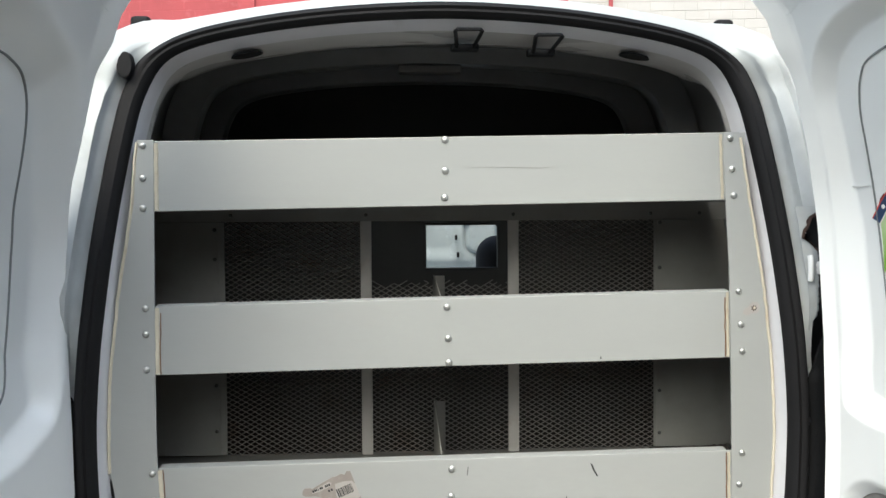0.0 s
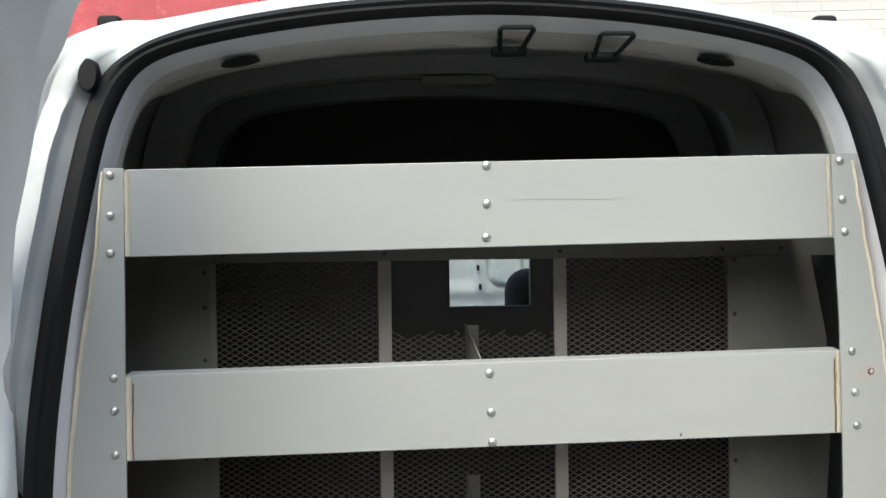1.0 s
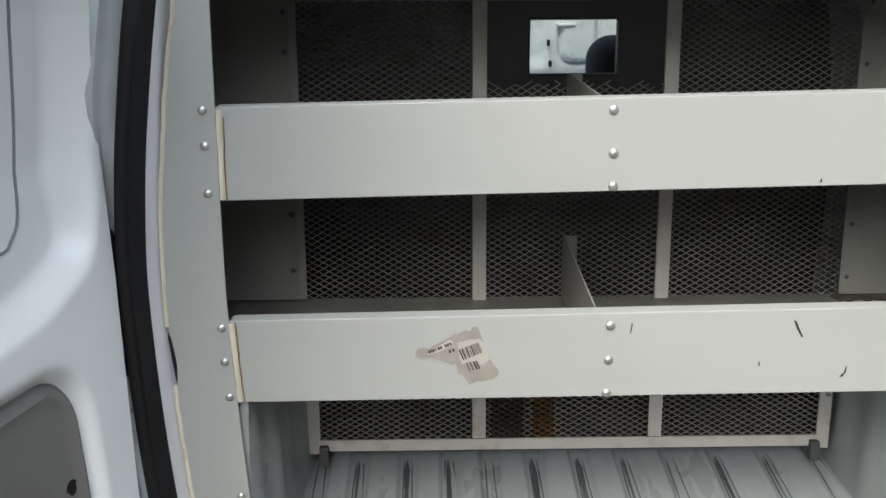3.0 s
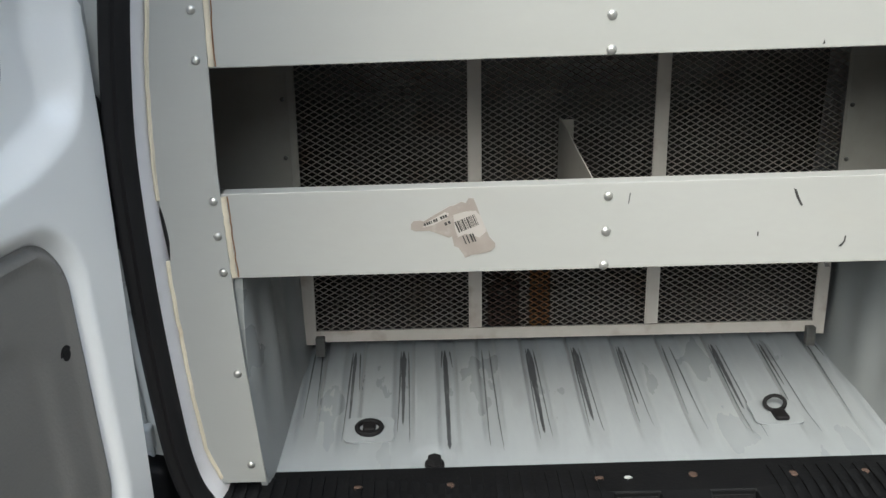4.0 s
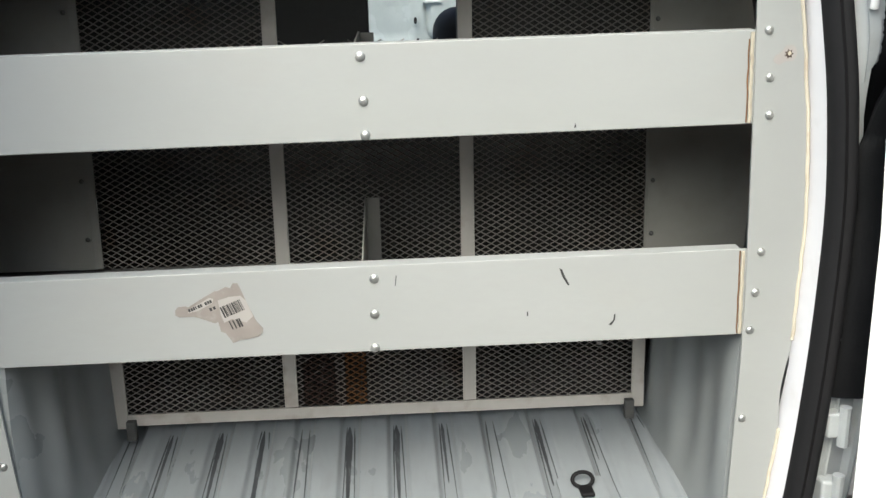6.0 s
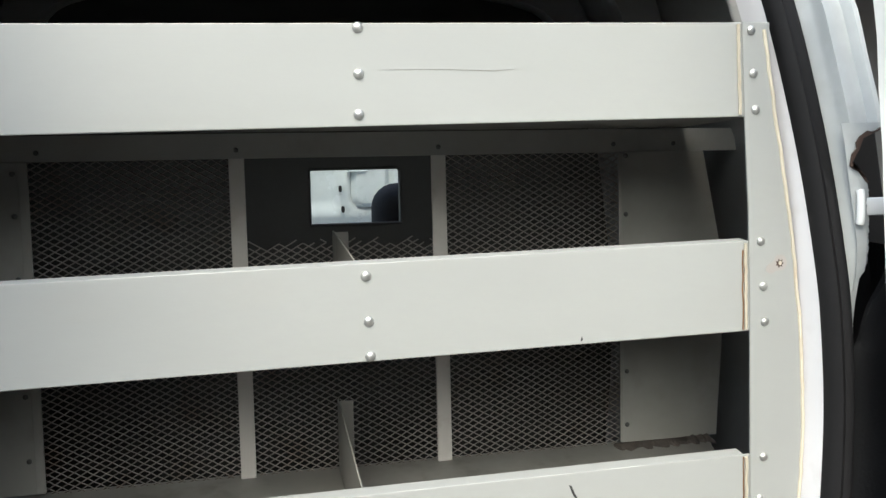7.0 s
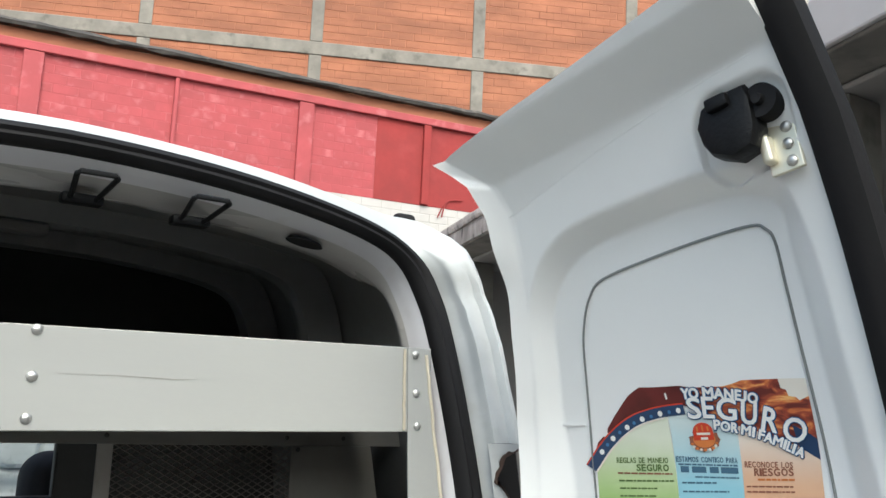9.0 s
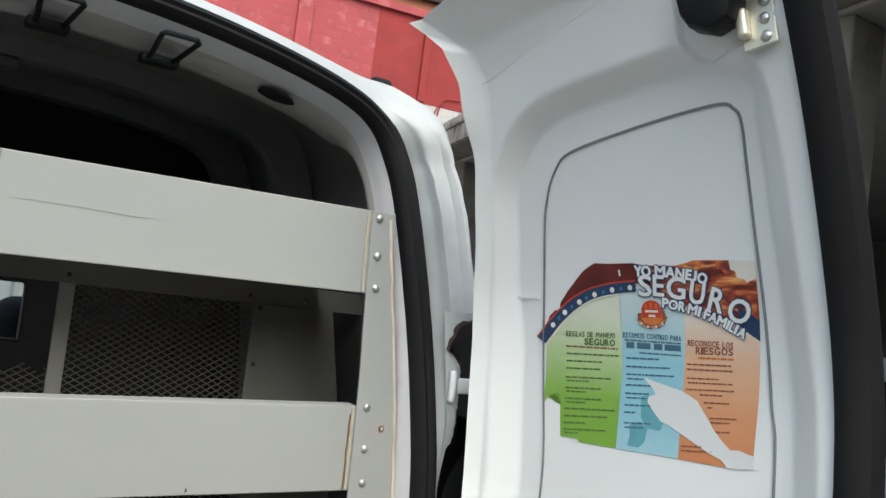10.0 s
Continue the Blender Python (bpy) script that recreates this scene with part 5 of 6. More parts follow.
GREENPRINT = blend_ink("green_print", [(0.0, (0.20, 0.38, 0.03)), (0.42, (0.24, 0.43, 0.07)), (0.62, (0.50, 0.62, 0.33)), (0.80, (0.72, 0.76, 0.62))], 1.275, 1.545)
BLUEPRINT = blend_ink("blue_print", [(0.0, (0.44, 0.64, 0.72)), (0.30, (0.30, 0.56, 0.66)), (0.55, (0.33, 0.60, 0.70)), (0.88, (0.66, 0.75, 0.74))], 1.31, 1.55)
ORANGEPRINT = blend_ink("orange_print", [(0.0, (0.58, 0.22, 0.09)), (0.35, (0.66, 0.32, 0.16)), (0.62, (0.74, 0.47, 0.30)), (0.86, (0.80, 0.70, 0.60))], 1.325, 1.53)
FLAMEPRINT = flame_ink()
TEAL, MAROON, CREAM = ink("teal_ink", (0.16, 0.40, 0.46), 0.15), ink("maroon_ink", (0.12, 0.016, 0.015), 0.4), ink("cream_ink", (0.76, 0.72, 0.64))
ORANGEINK, REDINK, BROWNINK = ink("orange_ink", (0.62, 0.20, 0.05), 0.2), ink("red_ink", (0.55, 0.05, 0.02)), ink("brown_ink", (0.27, 0.10, 0.06))
NAVY, SKYINK, LETTER = ink("navy_ink", (0.022, 0.05, 0.12)), ink("sky_ink", (0.06, 0.18, 0.38)), ink("white_ink", (0.80, 0.80, 0.78))
GREENTEXT, BLUETEXT = ink("green_text_ink", (0.11, 0.18, 0.05)), ink("blue_text_ink", (0.07, 0.15, 0.23))
DOORBARE = ink("bare_door_white", (0.72, 0.73, 0.73), 0.03)

# dotted band over the columns: its middle line
BAND = spline([(950, 600), (960, 587), (975, 568), (991, 552), (1012, 535), (1037, 521), (1062, 513.5), (1090, 508.5), (1122, 506)], 5)


def st_strip(name, line, a, b, mat, level, label=""):
    """A printed strip between two offsets below a line."""
    lo, hi = [], []
    for i, (x, y) in enumerate(line):
        (ax, ay), (bx, by) = line[max(0, i - 1)], line[min(len(line) - 1, i + 1)]
        d = math.hypot(bx - ax, by - ay)
        nx, ny = -(by - ay) / d, (bx - ax) / d
        lo.append((x + nx * a, y + ny * a))
        hi.append((x + nx * b, y + ny * b))
    n = len(lo)
    bm = raw([st_at(x, y, level) for x, y in lo + hi], [(i, i + 1, n + i + 1, n + i) for i in range(n - 1)])
    return part(name, bm, mat, sticker, label)


# the three columns, with torn lower edges
st_poly("green_panel", [(958, 600)] + [p for p in BAND if 960 < p[0] < 1092] + [(1092, 660), (1090, 740), (1088, 793), (1050, 787), (1023, 782), (1020, 776), (989, 771), (987, 740), (986, 715), (989, 697), (976, 694), (963, 700), (957, 712), (958, 660)], GREENPRINT, 1, "green printed column")
st_poly("blue_panel", [(1092, 508), (1122, 506), (1134, 515), (1205, 530), (1203, 640), (1200, 740), (1199, 812), (1150, 803), (1110, 798), (1088, 793), (1090, 740), (1092, 660)], BLUEPRINT, 1, "blue printed column")
st_poly("orange_panel", [(1205, 540), (1270, 555), (1338, 600), (1337, 700), (1333, 808), (1305, 797), (1292, 797), (1278, 783), (1240, 790), (1287, 828), (1250, 822), (1199, 812), (1200, 740), (1203, 640)], ORANGEPRINT, 1, "orange printed column")
for pts in ([(1128, 700), (1142, 698), (1150, 722), (1170, 748), (1165, 762), (1140, 757), (1130, 738)], [(1110, 752), (1128, 745), (1142, 758), (1138, 782), (1128, 792), (1108, 788), (1112, 770)]):
    st_poly("teal_patch", pts, TEAL, 2)
# patch torn away down to the white door
st_poly("torn_patch", [(1132, 665), (1150, 673), (1200, 690), (1228, 708), (1245, 735), (1260, 760), (1278, 783), (1292, 797), (1305, 797), (1335, 809), (1335, 832), (1289, 830), (1277, 815), (1250, 800), (1225, 783), (1198, 765), (1180, 752), (1165, 745), (1150, 725), (1140, 710), (1142, 700), (1153, 697), (1148, 685), (1138, 675)], DOORBARE, 3, "patch torn down to the white door")
# header: maroon field, flames and a dotted navy band
st_poly("header", [(984, 540), (986, 533), (1000, 514), (1013, 499), (1019, 492), (1030, 480), (1040, 473), (1052, 466), (1075, 467), (1120, 466), (1140, 470), (1150, 505), (1122, 500), (1090, 502), (1062, 507), (1037, 514), (1012, 528), (992, 545)], MAROON, 2, "maroon printed field with a torn edge")
st_poly("header", [(955, 592), (959, 572), (966, 556), (976, 547), (986, 549), (975, 560)], MAROON, 2)
st_poly("flame_field", [(1130, 470), (1195, 470), (1212, 466), (1228, 461), (1290, 461), (1292, 477), (1300, 480), (1303, 491), (1315, 493), (1320, 499), (1337, 492), (1339, 570), (1338, 600), (1300, 575), (1230, 545), (1150, 520)], FLAMEPRINT, 1.5, "dark red print with orange flames")
st_poly("torn_corner", [(1290, 461), (1337, 462), (1337, 492), (1320, 499), (1315, 493), (1303, 491), (1300, 480), (1292, 477)], CREAM, 2, "cream torn corner")
st_strip("navy_band", BAND, -8.5, 9, NAVY, 4, "navy band with white and blue dots")
st_strip("red_line", BAND, -11, -8.5, REDINK, 4)
st_strip("cream_line", BAND[:-6], 9, 12, CREAM, 4)
st_poly("navy_band", [(1300, 540), (1322, 552), (1339, 566), (1339, 602), (1322, 590), (1306, 578)], NAVY, 2)
for k, (x, y) in enumerate(((971, 573), (982, 561), (993, 551), (1006, 541), (1020, 533), (1033, 526), (1048, 520), (1064, 516), (1080, 512), (1096, 510), (1112, 508))):
    r = 4.2 if k % 2 == 0 else 2.8
    st_poly("dot", [(x + r * math.cos(q), y + 1.15 * r * math.sin(q)) for q in [math.pi * j / 5 for j in range(10)]], SKYINK if k % 2 else LETTER, 5)
st_poly("torn_spot", [(1093, 478), (1096, 477), (1097, 487), (1094, 489)], LETTER, 3)
# emblem: a scalloped badge under a red dome
badge = [(1148 + (24 + 3.5 * math.cos(11 * q)) * math.cos(q), 560 + (18 + 3 * math.cos(11 * q)) * math.sin(q)) for q in [2 * math.pi * k / 66 for k in range(66)]]
st_poly("emblem", badge, BROWNINK, 6, "orange and red round emblem")
st_poly("emblem_rim", [(1148 + 19 * math.cos(q), 559 + 14 * math.sin(q)) for q in [2 * math.pi * k / 24 for k in range(24)]], ORANGEINK, 7)
st_poly("emblem_dome", [(1148 + 17 * math.cos(q), 545 - 15 * math.sin(q)) for q in [math.pi * k / 12 for k in range(13)]] + [(1131, 560), (1165, 560)], REDINK, 8)
for dx in (-9, 0, 9):
    st_poly("dome_ray", [(1147 + dx - 1, 534 + abs(dx) * 0.3), (1149 + dx, 534 + abs(dx) * 0.3), (1149.5 + dx, 545), (1146.5 + dx, 545)], ORANGEINK, 9)
for x0, x1, y in ((1137, 1160, 549), (1143, 1155, 557)):
    st_poly("emblem_bar", [(x0, y - 2), (x1, y - 1.6), (x1, y + 2.4), (x0, y + 2)], CREAM, 9)
for k in range(9):
    q = math.pi * (0.05 + 0.9 * k / 8)
    x, y = 1148 + 21 * math.cos(q), 564 + 13 * math.sin(q)
    st_poly("emblem_bead", [(x + 2.6 * math.cos(a), y + 2.4 * math.sin(a)) for a in [math.pi * j / 4 for j in range(8)]], CREAM if k % 2 else ORANGEINK, 9)

GLYPHS = {}


def glyph(ch):
    """A letter of the built-in font, scaled to a box one wide and one high about its middle."""
    if ch not in GLYPHS:
        cu = bpy.data.curves.new("glyph", "FONT")
        cu.body, cu.size, cu.resolution_u = ch, 1.0, 3
        ob = bpy.data.objects.new("glyph", cu)
        me = bpy.data.meshes.new_from_object(ob)
        xs, ys = [v.co.x for v in me.vertices], [v.co.y for v in me.vertices]
        wide, mid, high = max(xs) - min(xs), (max(xs) + min(xs)) / 2, max(ys) - min(ys)
        GLYPHS[ch] = ([((v.co.x - mid) / max(wide, 0.05), (v.co.y - (max(ys) + min(ys)) / 2) / high) for v in me.vertices], [tuple(p.vertices) for p in me.polygons])
        bpy.data.objects.remove(ob)
        bpy.data.curves.remove(cu)
        bpy.data.meshes.remove(me)
    return GLYPHS[ch]


def lettering(letters, mat, level, fat, label="", name="lettering"):
    """Letters, each at its middle with its width, height and lean; fat strikes each again a little to every side."""
    verts, faces = [], []
    for ch, x, y, w, h, lean in letters:
        pts, polys = glyph(ch)
        c, s_ = math.cos(radians(lean)), math.sin(radians(lean))
        for k, (ox, oy) in enumerate([(0, 0)] + ([(fat * math.cos(q), fat * math.sin(q)) for q in [math.pi * j / 5 for j in range(10)]] if fat else [])):
            n = len(verts)
            for a, b in pts:
                a, b = a * w, -b * h
                verts.append(st_at(x + ox + a * c - b * s_, y + oy + a * s_ + b * c, level + 0.06 * k))
            faces += [tuple(n + i for i in p) for p in polys]
    return part(name, raw(verts, faces), mat, sticker, label)


HEADLINE = (
    ("Y", 1130, 480, 12, 17, 2), ("O", 1144, 480, 15, 17, 3), ("M", 1169, 480, 17, 17, 4), ("A", 1187, 482, 16, 17, 6), ("N", 1204, 484, 14, 17, 8), ("E", 1219, 486, 9, 17, 10), ("J", 1229, 488, 7, 17, 12), ("O", 1243, 492, 16, 17, 14),
    ("S", 1140, 505, 22, 35, 3), ("E", 1164, 505, 18, 35, 4), ("G", 1195, 509, 32, 37, 7), ("U", 1232, 517, 25, 39, 11), ("R", 1266, 530, 25, 40, 17), ("O", 1305, 549, 38, 41, 24),
    ("P", 1174, 535, 10, 16, 7), ("O", 1188, 538, 15, 16, 9), ("R", 1203, 541, 10, 16, 11), ("M", 1222, 546, 15, 16, 14), ("I", 1234, 550, 3, 16, 16), ("F", 1247, 555, 9, 16, 18), ("A", 1258, 560, 13, 16, 20), ("M", 1273, 567, 15, 16, 22), ("I", 1284, 573, 3, 16, 24), ("L", 1291, 577, 7, 16, 25), ("I", 1298, 581, 3, 16, 26), ("A", 1308, 587, 13, 16, 27))
lettering(HEADLINE, NAVY, 6, 3.0, "dark blue outline of the headline")
lettering(HEADLINE, SKYINK, 7, 2.0)
lettering(HEADLINE, LETTER, 9, 1.0, "white headline lettering")


def line_of(text, x0, x1, y0, y1, h):
    """Letters of a straight line spread evenly from end to end."""
    n = len(text)
    wide = {"I": 0.35, "J": 0.6, "M": 1.3, "O": 1.2, "G": 1.15, "C": 1.1, "N": 1.1, " ": 0.7}
    ws = [wide.get(c, 0.9) for c in text]
    total, pen, out = sum(ws), 0.0, []
    lean = math.degrees(math.atan2(y1 - y0, x1 - x0))
    for c, w in zip(text, ws):
        k = (pen + w / 2) / total
        if c != " ":
            out.append((c, x0 + (x1 - x0) * k, y0 + (y1 - y0) * k, 0.78 * w / total * (x1 - x0), h, lean))
        pen += w
    return out


lettering(line_of("REGLAS DE MANEJO", 993, 1081, 588, 592, 9), GREENTEXT, 3, 0.25)
lettering(line_of("SEGURO", 1025, 1081, 602, 605, 11), GREENTEXT, 3, 0.5)
lettering(line_of("ESTAMOS CONTIGO PARA", 1094, 1198, 590, 597, 9), BLUETEXT, 3, 0.25)
lettering(line_of("RECONOCE LOS", 1209, 1291, 604, 609, 10), BROWNINK, 3, 0.25)
lettering(line_of("RIESGOS", 1223, 1291, 618, 621, 12.5), BROWNINK, 3, 0.5)

# fine print: each word a bar
rng = random.Random(5)


def words(x0, x1, y, h, mat, tilt=0.05, level=3):
    x = x0
    while x < x1 - 2:
        w = min(rng.uniform(3, 13), x1 - x)
        ya, yb = y + tilt * (x - x0), y + tilt * (x + w - x0)
        st_poly("text_bar", [(x, ya - h / 2), (x + w, yb - h / 2), (x + w, yb + h / 2), (x, ya + h / 2)], mat, level)
        x += w + 1.5


words(993, 1085, 610, 2.7, BROWNINK, 0.06)
for y, x1, more in ((623, 1086, 0), (636, 1057, 0), (649, 1054, 0), (665, 1074, 1036), (684, 1057, 1032), (703, 1059, 1030), (721, 1083, 0), (734, 1070, 0), (746, 1034, 0), (758, 1068, 1023)):
    words(994, x1, y, 2.8, GREENTEXT)
    if more:
        words(996, more, y + 6.5, 2.5, GREENTEXT)
words(1097, 1197, 599, 2.8, BLUETEXT, 0.07)
for x0, x1 in ((1100, 1114), (1119, 1143), (1149, 1164), (1168, 1197)):
    st_poly("text_bar", [(x0, 602.5 + 0.07 * (x0 - 1100)), (x1, 602.5 + 0.07 * (x1 - 1100)), (x1, 613 + 0.07 * (x1 - 1100)), (x0, 613 + 0.07 * (x0 - 1100))], BLUETEXT, 3)
words(1123, 1197, 622, 2.5, BLUETEXT, 0.07)
for y, x1, more in ((631, 1158, 0), (646, 1178, 0), (660, 1185, 1131), (679, 1147, 0), (694, 1142, 1138), (715, 1146, 0), (728, 1121, 0), (747, 1148, 1135)):
    words(1100, x1, y, 2.8, BLUETEXT)
    if more:
        words(1102, more, y + 8, 2.5, BLUETEXT)
words(1228, 1291, 631, 3.4, ORANGEINK)
for x0, x1, y in ((1208, 1287, 642), (1208, 1289, 651), (1208, 1265, 667), (1210, 1290, 675), (1208, 1293, 687), (1232, 1272, 697), (1240, 1288, 711), (1247, 1256, 720), (1252, 1300, 739), (1254, 1288, 747), (1263, 1290, 764), (1204, 1243, 789), (1204, 1258, 797)):
    words(x0, x1, y, 2.7, BROWNINK)

# ---- walls across the yard ----
def wall_frame(origin, turn):
    return Matrix.Translation(origin) @ Matrix.Rotation(radians(turn), 4, "Z")


def placed(bm, m):
    bmesh.ops.transform(bm, matrix=m, verts=bm.verts)
    return bm


RED_M = wall_frame((0.735, 9.92, 0), -6.4)
red_wall = structure("wall_north", placed(box((-14, -0.001, 0), (12, 0.30, 5.40)), RED_M), WHITEWASH, "block wall painted red over a whitewashed base", "wall")
for x0, x1, z0, z1, mat in ((-14, 1.2, 3.0, 5.299, REDWALL), (1.2, 4.62, 4.15, 5.299, REDWALL), (4.62, 12, 4.15, 5.299, DEEPRED)):
    part("paint_coat", placed(box((x0, -0.0095 if mat is DEEPRED else -0.0042, z0), (x1, -0.0012, z1)), RED_M), mat, red_wall, "red paint coat in the joints")
part("coping", placed(box((-14, -0.07, 5.30), (12, 0.30, 5.405), 0.01), RED_M), REDWALL, red_wall, "red painted coping")
part("plaster_strip", placed(box((-14, 0.02, 5.407), (12, 0.30, 5.56), 0.01), RED_M), ORANGE, red_wall, "bare orange brick strip")
bm = bmesh.new()
rng = random.Random(3)
xs = np.linspace(-14, 12, 130)
rows = [[bm.verts.new((x, y, 5.562 + dz + rng.uniform(-0.012, 0.012))) for y, dz in ((-0.07, 0.0), (-0.09, 0.035), (-0.05, 0.085), (0.30, 0.09))] for x in xs]
for a, b in zip(rows, rows[1:]):
    for k in range(3):
        bm.faces.new((a[k], b[k], b[k + 1], a[k + 1]))
part("roof_edge", placed(bm, RED_M), TAR, red_wall, "dark tarred roof edge")
for a, w in ((-5.9, 0.22), (-2.7, 0.22), (0.3, 0.22), (1.93, 0.05), (3.6, 0.20), (5.37, 0.11), (8.4, 0.22)):
    part("pier", placed(box((a - w / 2, -0.060, 3.0 if a < 2.5 else 4.16), (a + w / 2, -0.001, 5.298), 0.008), RED_M), DEEPRED if a > 5 else REDWALL, red_wall, "red painted pier")
for path in ([(5.974, -0.03, 4.299), (5.832, -0.03, 4.283), (5.745, -0.03, 4.263), (5.666, -0.03, 4.179), (5.585, -0.03, 4.007)], [(5.745, -0.03, 4.263), (5.688, -0.03, 4.173), (5.649, -0.03, 4.018)]):
    part("hanging_cable", placed(tube(spline(path, 5), 0.009, 6), RED_M), DEEPRED, red_wall, "thin red hanging cable", smooth=True)
BLOCK_MESH = {}


def block(w, h, mat, key):
    if (w, h, key) not in BLOCK_MESH:
        bm = box((0, 0, 0), (w, 0.04, h), 0.003, seg=1)
        me = bpy.data.meshes.new("block")
        bm.to_mesh(me)
        bm.free()
        me.materials.append(mat)
        BLOCK_MESH[w, h, key] = me
    return BLOCK_MESH[w, h, key]


rng = random.Random(8)
FAR = {"w": ([], []), "d": ([], []), "r": ([], [])}
for j in range(20):
    z = 3.0 + j * 0.1155
    for i in range(60):
        a = -7.0 + i * 0.29 + (0.145 if j % 2 else 0)
        if z < 4.15 and a > 1.2:
            kind, mat = "w", WHITEWASH
        elif a > 4.62:
            kind, mat = "d", DEEPRED
        else:
            kind, mat = "r", REDWALL
        if z < 3.4 and abs(a) > 5 or a > 8.5 or kind == "d":
            continue
        at = RED_M @ Matrix.Translation((a, rng.uniform(-0.0006, 0.0006) - 0.0054, z))
        if z > 4.2 and 0.0 < a < 6.6:
            ob = new("block", block(0.281, 0.1065, mat, kind))
            ob.parent = red_wall
            ob.matrix_basis = at
        else:
            k = len(FAR[kind][0])
            FAR[kind][0].extend([at @ v.co for v in block(0.281, 0.1065, mat, kind).vertices])
            FAR[kind][1].extend([[k + i for i in p.vertices] for p in block(0.281, 0.1065, mat, kind).polygons])
for kind, mat in (("w", WHITEWASH), ("d", DEEPRED), ("r", REDWALL)):
    if FAR[kind][0]:
        tagged(part("blocks", raw(*FAR[kind]), mat, red_wall), kind="stuff")

ORANGE_M = wall_frame((-0.156 + 0.081 * 14.3, -1.081 + 14.3, 0), -23.5)
orange_wall = structure("wall_upper", placed(box((-14, 0.017, 0), (12, 0.35, 13.0)), ORANGE_M), ORANGE, "tall orange clay brick wall in a concrete frame", "wall")
for zc in (6.9, 9.3, 11.7):
    part("concrete_beam", placed(box((-14, -0.015, zc - 0.11), (12, 0.2, zc + 0.11), 0.015), ORANGE_M), CONCRETE, orange_wall, "rough grey concrete beam")
for k in range(-5, 5):
    a = 1.95 + 2.62 * k
    for z0, z1 in ((3.0, 6.789), (7.011, 9.189), (9.411, 11.589)):
        part("concrete_column", placed(box((a - 0.10, -0.010, z0), (a + 0.10, 0.2, z1), 0.012), ORANGE_M), CONCRETE, orange_wall, "rough grey concrete column")

# clay bricks of the upper wall, long and thin with raked joints
def brick_sheet():
    verts, faces = [], []
    rng = random.Random(2)
    for j in range(52):
        z = 4.2 + j * 0.125
        for i in range(62):
            a = -2.2 + i * 0.245 + (0.12 if j % 2 else 0) + rng.uniform(-0.006, 0.006)
            y, w, h = rng.uniform(0.0105, 0.0145), 0.236 + rng.uniform(-0.01, 0.003), 0.114 + rng.uniform(-0.006, 0.003)
            k = len(verts)
            verts += [(a, y, z), (a + w, y, z), (a + w, y, z + h), (a, y, z + h), (a - 0.004, 0.018, z - 0.004), (a + w + 0.004, 0.018, z - 0.004), (a + w + 0.004, 0.018, z + h + 0.004), (a - 0.004, 0.018, z + h + 0.004)]
            faces += [(k, k + 1, k + 2, k + 3), (k, k + 4, k + 5, k + 1), (k + 1, k + 5, k + 6, k + 2), (k + 2, k + 6, k + 7, k + 3), (k + 3, k + 7, k + 4, k)]
    me = bmesh.new()
    vs = [me.verts.new(v) for v in verts]
    for f in faces:
        me.faces.new([vs[q] for q in f])
    bmesh.ops.transform(me, matrix=ORANGE_M, verts=me.verts)
    return me


tagged(part("bricks", brick_sheet(), ORANGE, orange_wall, "orange clay bricks with streaked faces"), kind="stuff")

# open shed beside the van
shed = thing("open_shed", (5.5, 2.5, 0), "open shed with a concrete slab roof", "shed")
A, B = Vector((2.61, 0.81, 0)), Vector((4.03, 5.31, 0))
E1 = (B - A).normalized()
NEAR, FAR_END = A - E1 * 9, B + E1 * 0.9
OUT = Vector((E1.y, -E1.x, 0)) * 6.5


def slab(z0, z1, inset=0.0):
    o = OUT.normalized() * inset
    return prism([tuple((p + q).xy) for p, q in ((NEAR, o), (FAR_END, o), (FAR_END, OUT), (NEAR, OUT))], "z", z0, z1, 0.01)


part("roof_slab", slab(2.80, 3.03), CONCRETE, shed, "weathered concrete roof slab")
part("fascia", prism([tuple(p.xy) for p in (NEAR, A - E1 * 0.01, A - E1 * 0.01 - OUT.normalized() * 0.03, NEAR - OUT.normalized() * 0.03)], "z", 2.81, 3.02, 0.01), WHITEWASH, shed, "pale plastered fascia")
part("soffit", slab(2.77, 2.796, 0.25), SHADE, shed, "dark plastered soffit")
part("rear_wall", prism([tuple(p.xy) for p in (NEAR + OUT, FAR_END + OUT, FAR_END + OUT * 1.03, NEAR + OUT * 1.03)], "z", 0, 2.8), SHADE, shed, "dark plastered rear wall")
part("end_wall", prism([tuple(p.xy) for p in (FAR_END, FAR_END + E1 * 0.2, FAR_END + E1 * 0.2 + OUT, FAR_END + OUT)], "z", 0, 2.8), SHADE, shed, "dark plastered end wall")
for d in (0.3, 5.2, -4.5):
    p = A + E1 * d + OUT.normalized() * 0.35
    part("post", box((p.x - 0.11, p.y - 0.11, 0), (p.x + 0.11, p.y + 0.11, 2.77), 0.012), CONCRETE, shed, "square concrete post")
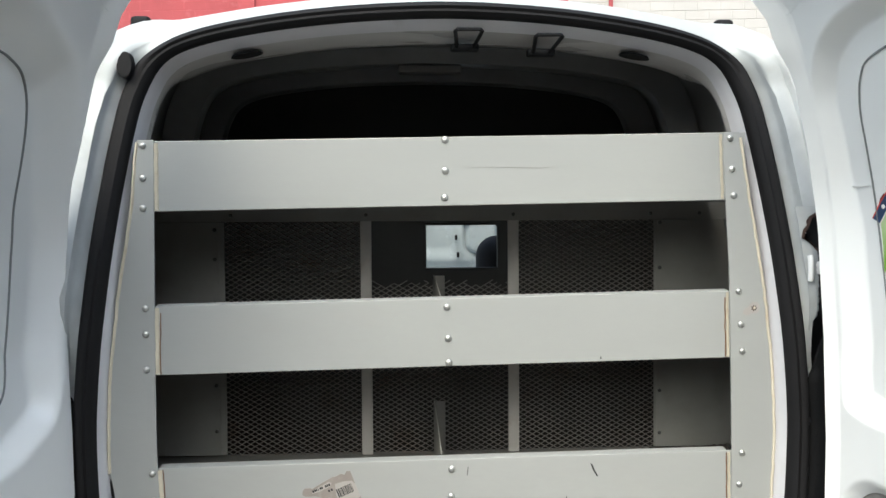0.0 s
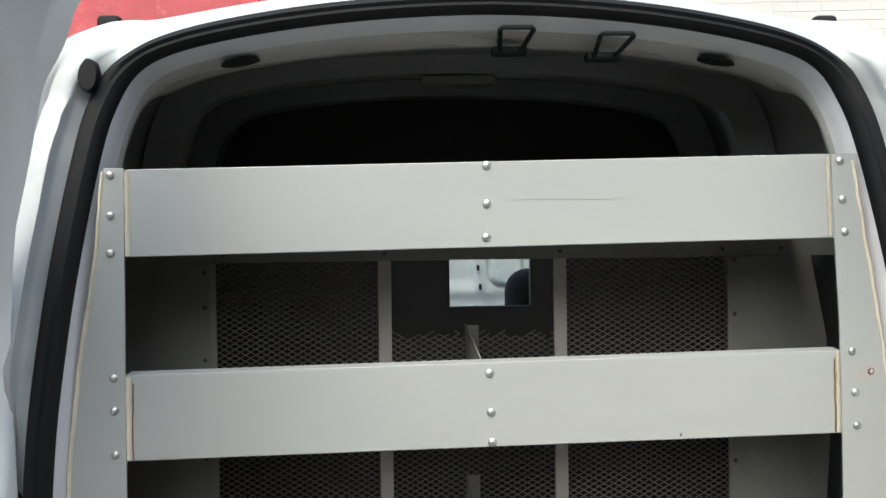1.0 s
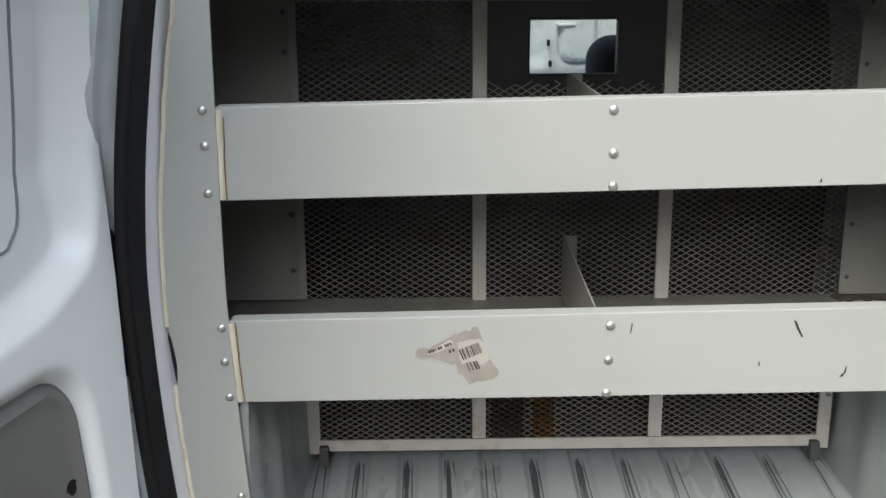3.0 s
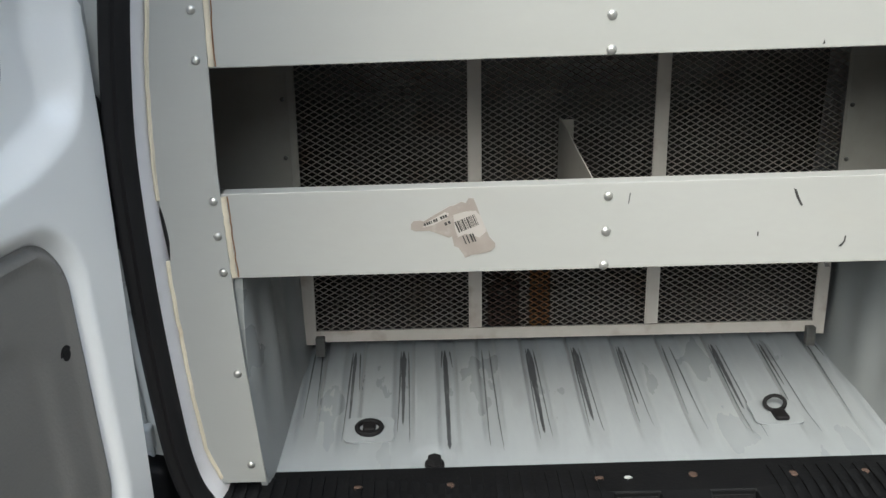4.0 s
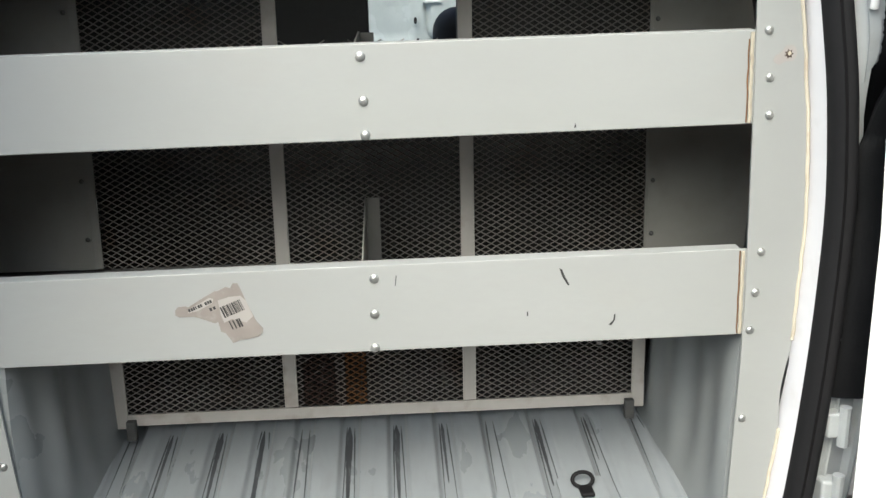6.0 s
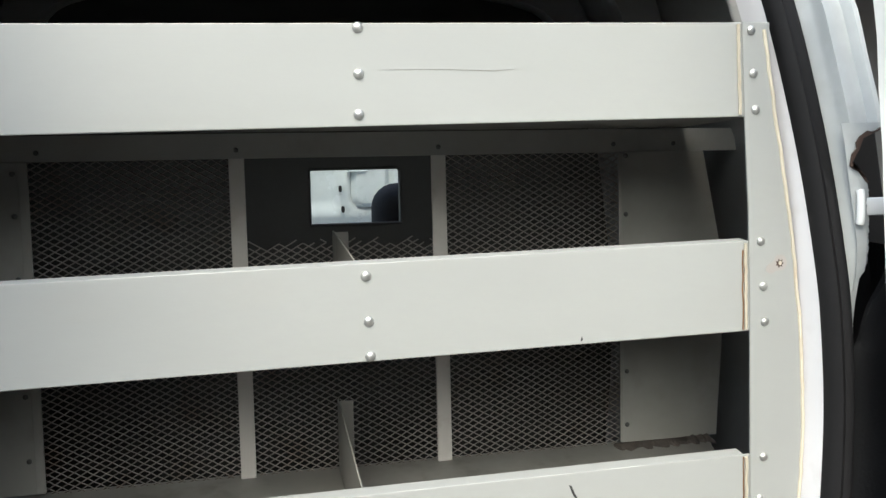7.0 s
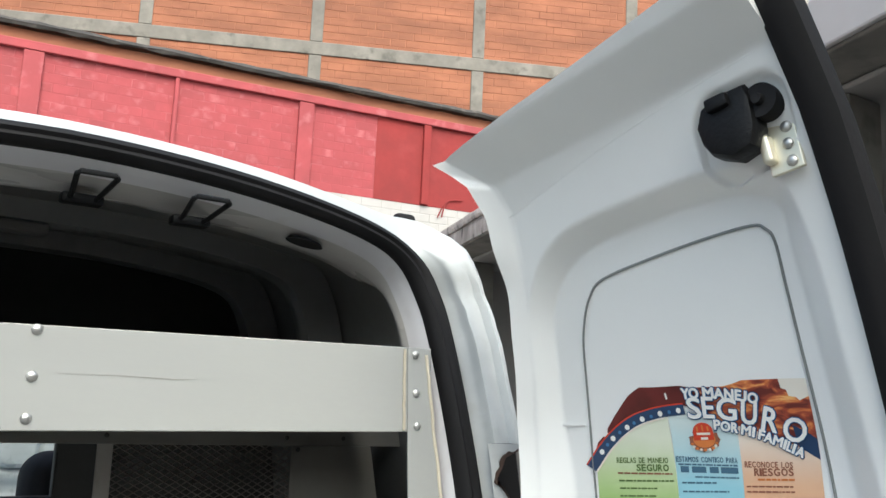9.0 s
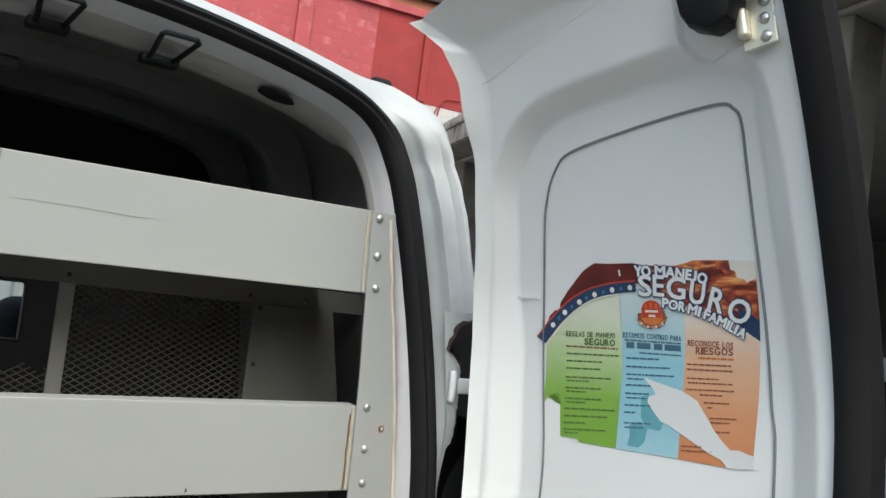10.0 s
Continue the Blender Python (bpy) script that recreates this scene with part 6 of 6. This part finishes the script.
# worn edge of the slab, with a thin screed ledge on top
rng = random.Random(12)
SPAN = (FAR_END - A).length
side_way = -OUT.normalized()
for name, z0, z1, proud, rough, mat in (("slab_edge", 2.812, 2.955, 0.022, 0.0035, SLABEDGE), ("screed_ledge", 2.957, 3.028, 0.045, 0.0045, SLABEDGE)):
    bm, rows = bmesh.new(), []
    for k in range(111):
        p = A + E1 * (SPAN * k / 110)
        wob = lambda: rng.uniform(-rough, rough)
        rows.append([bm.verts.new((*(p + side_way * (proud * f + wob() * 0.6)).xy, z0 + (z1 - z0) * b + wob() * g)) for f, b, g in ((-1.2, 0.0, 0.3), (0.85, 0.0, 1.0), (1.0, 0.3, 0.5), (1.0, 0.7, 0.5), (0.85, 1.0, 0.6), (-1.2, 1.0, 0.3))])
    for a, b in zip(rows, rows[1:]):
        for q in range(6):
            bm.faces.new((a[q], b[q], b[(q + 1) % 6], a[(q + 1) % 6]))
    bm.faces.new(rows[0])
    bm.faces.new(rows[-1])
    bmesh.ops.recalc_face_normals(bm, faces=bm.faces)
    part(name, bm, mat, shed, "weathered blotched concrete edge")


def parked_car(name, label, at, turn, wide, long, high, van_like):
    """The rear of a white vehicle: body, glass, lamps, bumper, wheels."""
    m = Matrix.Translation(at) @ Matrix.Rotation(radians(turn), 4, "Z")
    car = thing(name, at, label, "car" if not van_like else "van")
    belt = high * 0.56
    body = prism([(0, 0.28), (long, 0.28), (long, belt - 0.15), (long - 0.9, belt), (long - 1.5, high), (0.35 if not van_like else 0.08, high), (0.0, belt), (-0.04, belt * 0.7)], "x", -wide / 2, wide / 2, 0.06)
    part("body", placed(body, m), WHITE, car, smooth=True)
    part("rear_window", placed(box((-wide * 0.36, -0.012 if van_like else 0.03, belt + 0.06), (wide * 0.36, 0.12, high - 0.14), 0.02), m), RUBBER if not van_like else WHITE, car, "dark rear window" if not van_like else "blank white rear panel", smooth=True)
    for s in (-1, 1):
        part("tail_light", placed(box((s * wide * 0.47 - 0.05, -0.05, belt * 0.80), (s * wide * 0.47 + 0.05, 0.06, belt * 1.22), 0.015), m), LAMPRED, car, "red tail light lens", smooth=True)
        part("indicator", placed(box((s * wide * 0.47 - 0.05, -0.05, belt * 0.72), (s * wide * 0.47 + 0.05, 0.06, belt * 0.795), 0.012), m), LAMPAMBER, car, "amber indicator lens", smooth=True)
        for y in (0.6, long - 0.75):
            bm = bmesh.new()
            bmesh.ops.create_cone(bm, cap_ends=True, segments=28, radius1=0.30, radius2=0.30, depth=0.18, matrix=m @ Matrix.Translation((s * (wide / 2 - 0.06), y, 0.30)) @ Matrix.Rotation(radians(90), 4, "Y"))
            part("wheel", bm, RUBBER, car, "black tyre", smooth=True)
    part("bumper", placed(box((-wide / 2 + 0.01, -0.12, 0.30), (wide / 2 - 0.01, 0.1, 0.56), 0.04, seg=3), m), GREYPLASTIC if van_like else WHITE, car, "grey rear bumper" if van_like else "white rear bumper", smooth=True)
    part("plate_bar", placed(box((-0.16, -0.13, 0.62), (0.16, -0.02, 0.70), 0.004), m), PAPER, car)
    return car


parked_car("parked_hatchback", "white hatchback parked under the shed roof", (4.9, 1.95, 0), -35, 1.6, 3.6, 1.48, False)
parked_car("parked_van", "white panel van parked ahead, red tail lights", (-0.15, 5.2, 0), 0, 1.72, 4.2, 1.9, True)
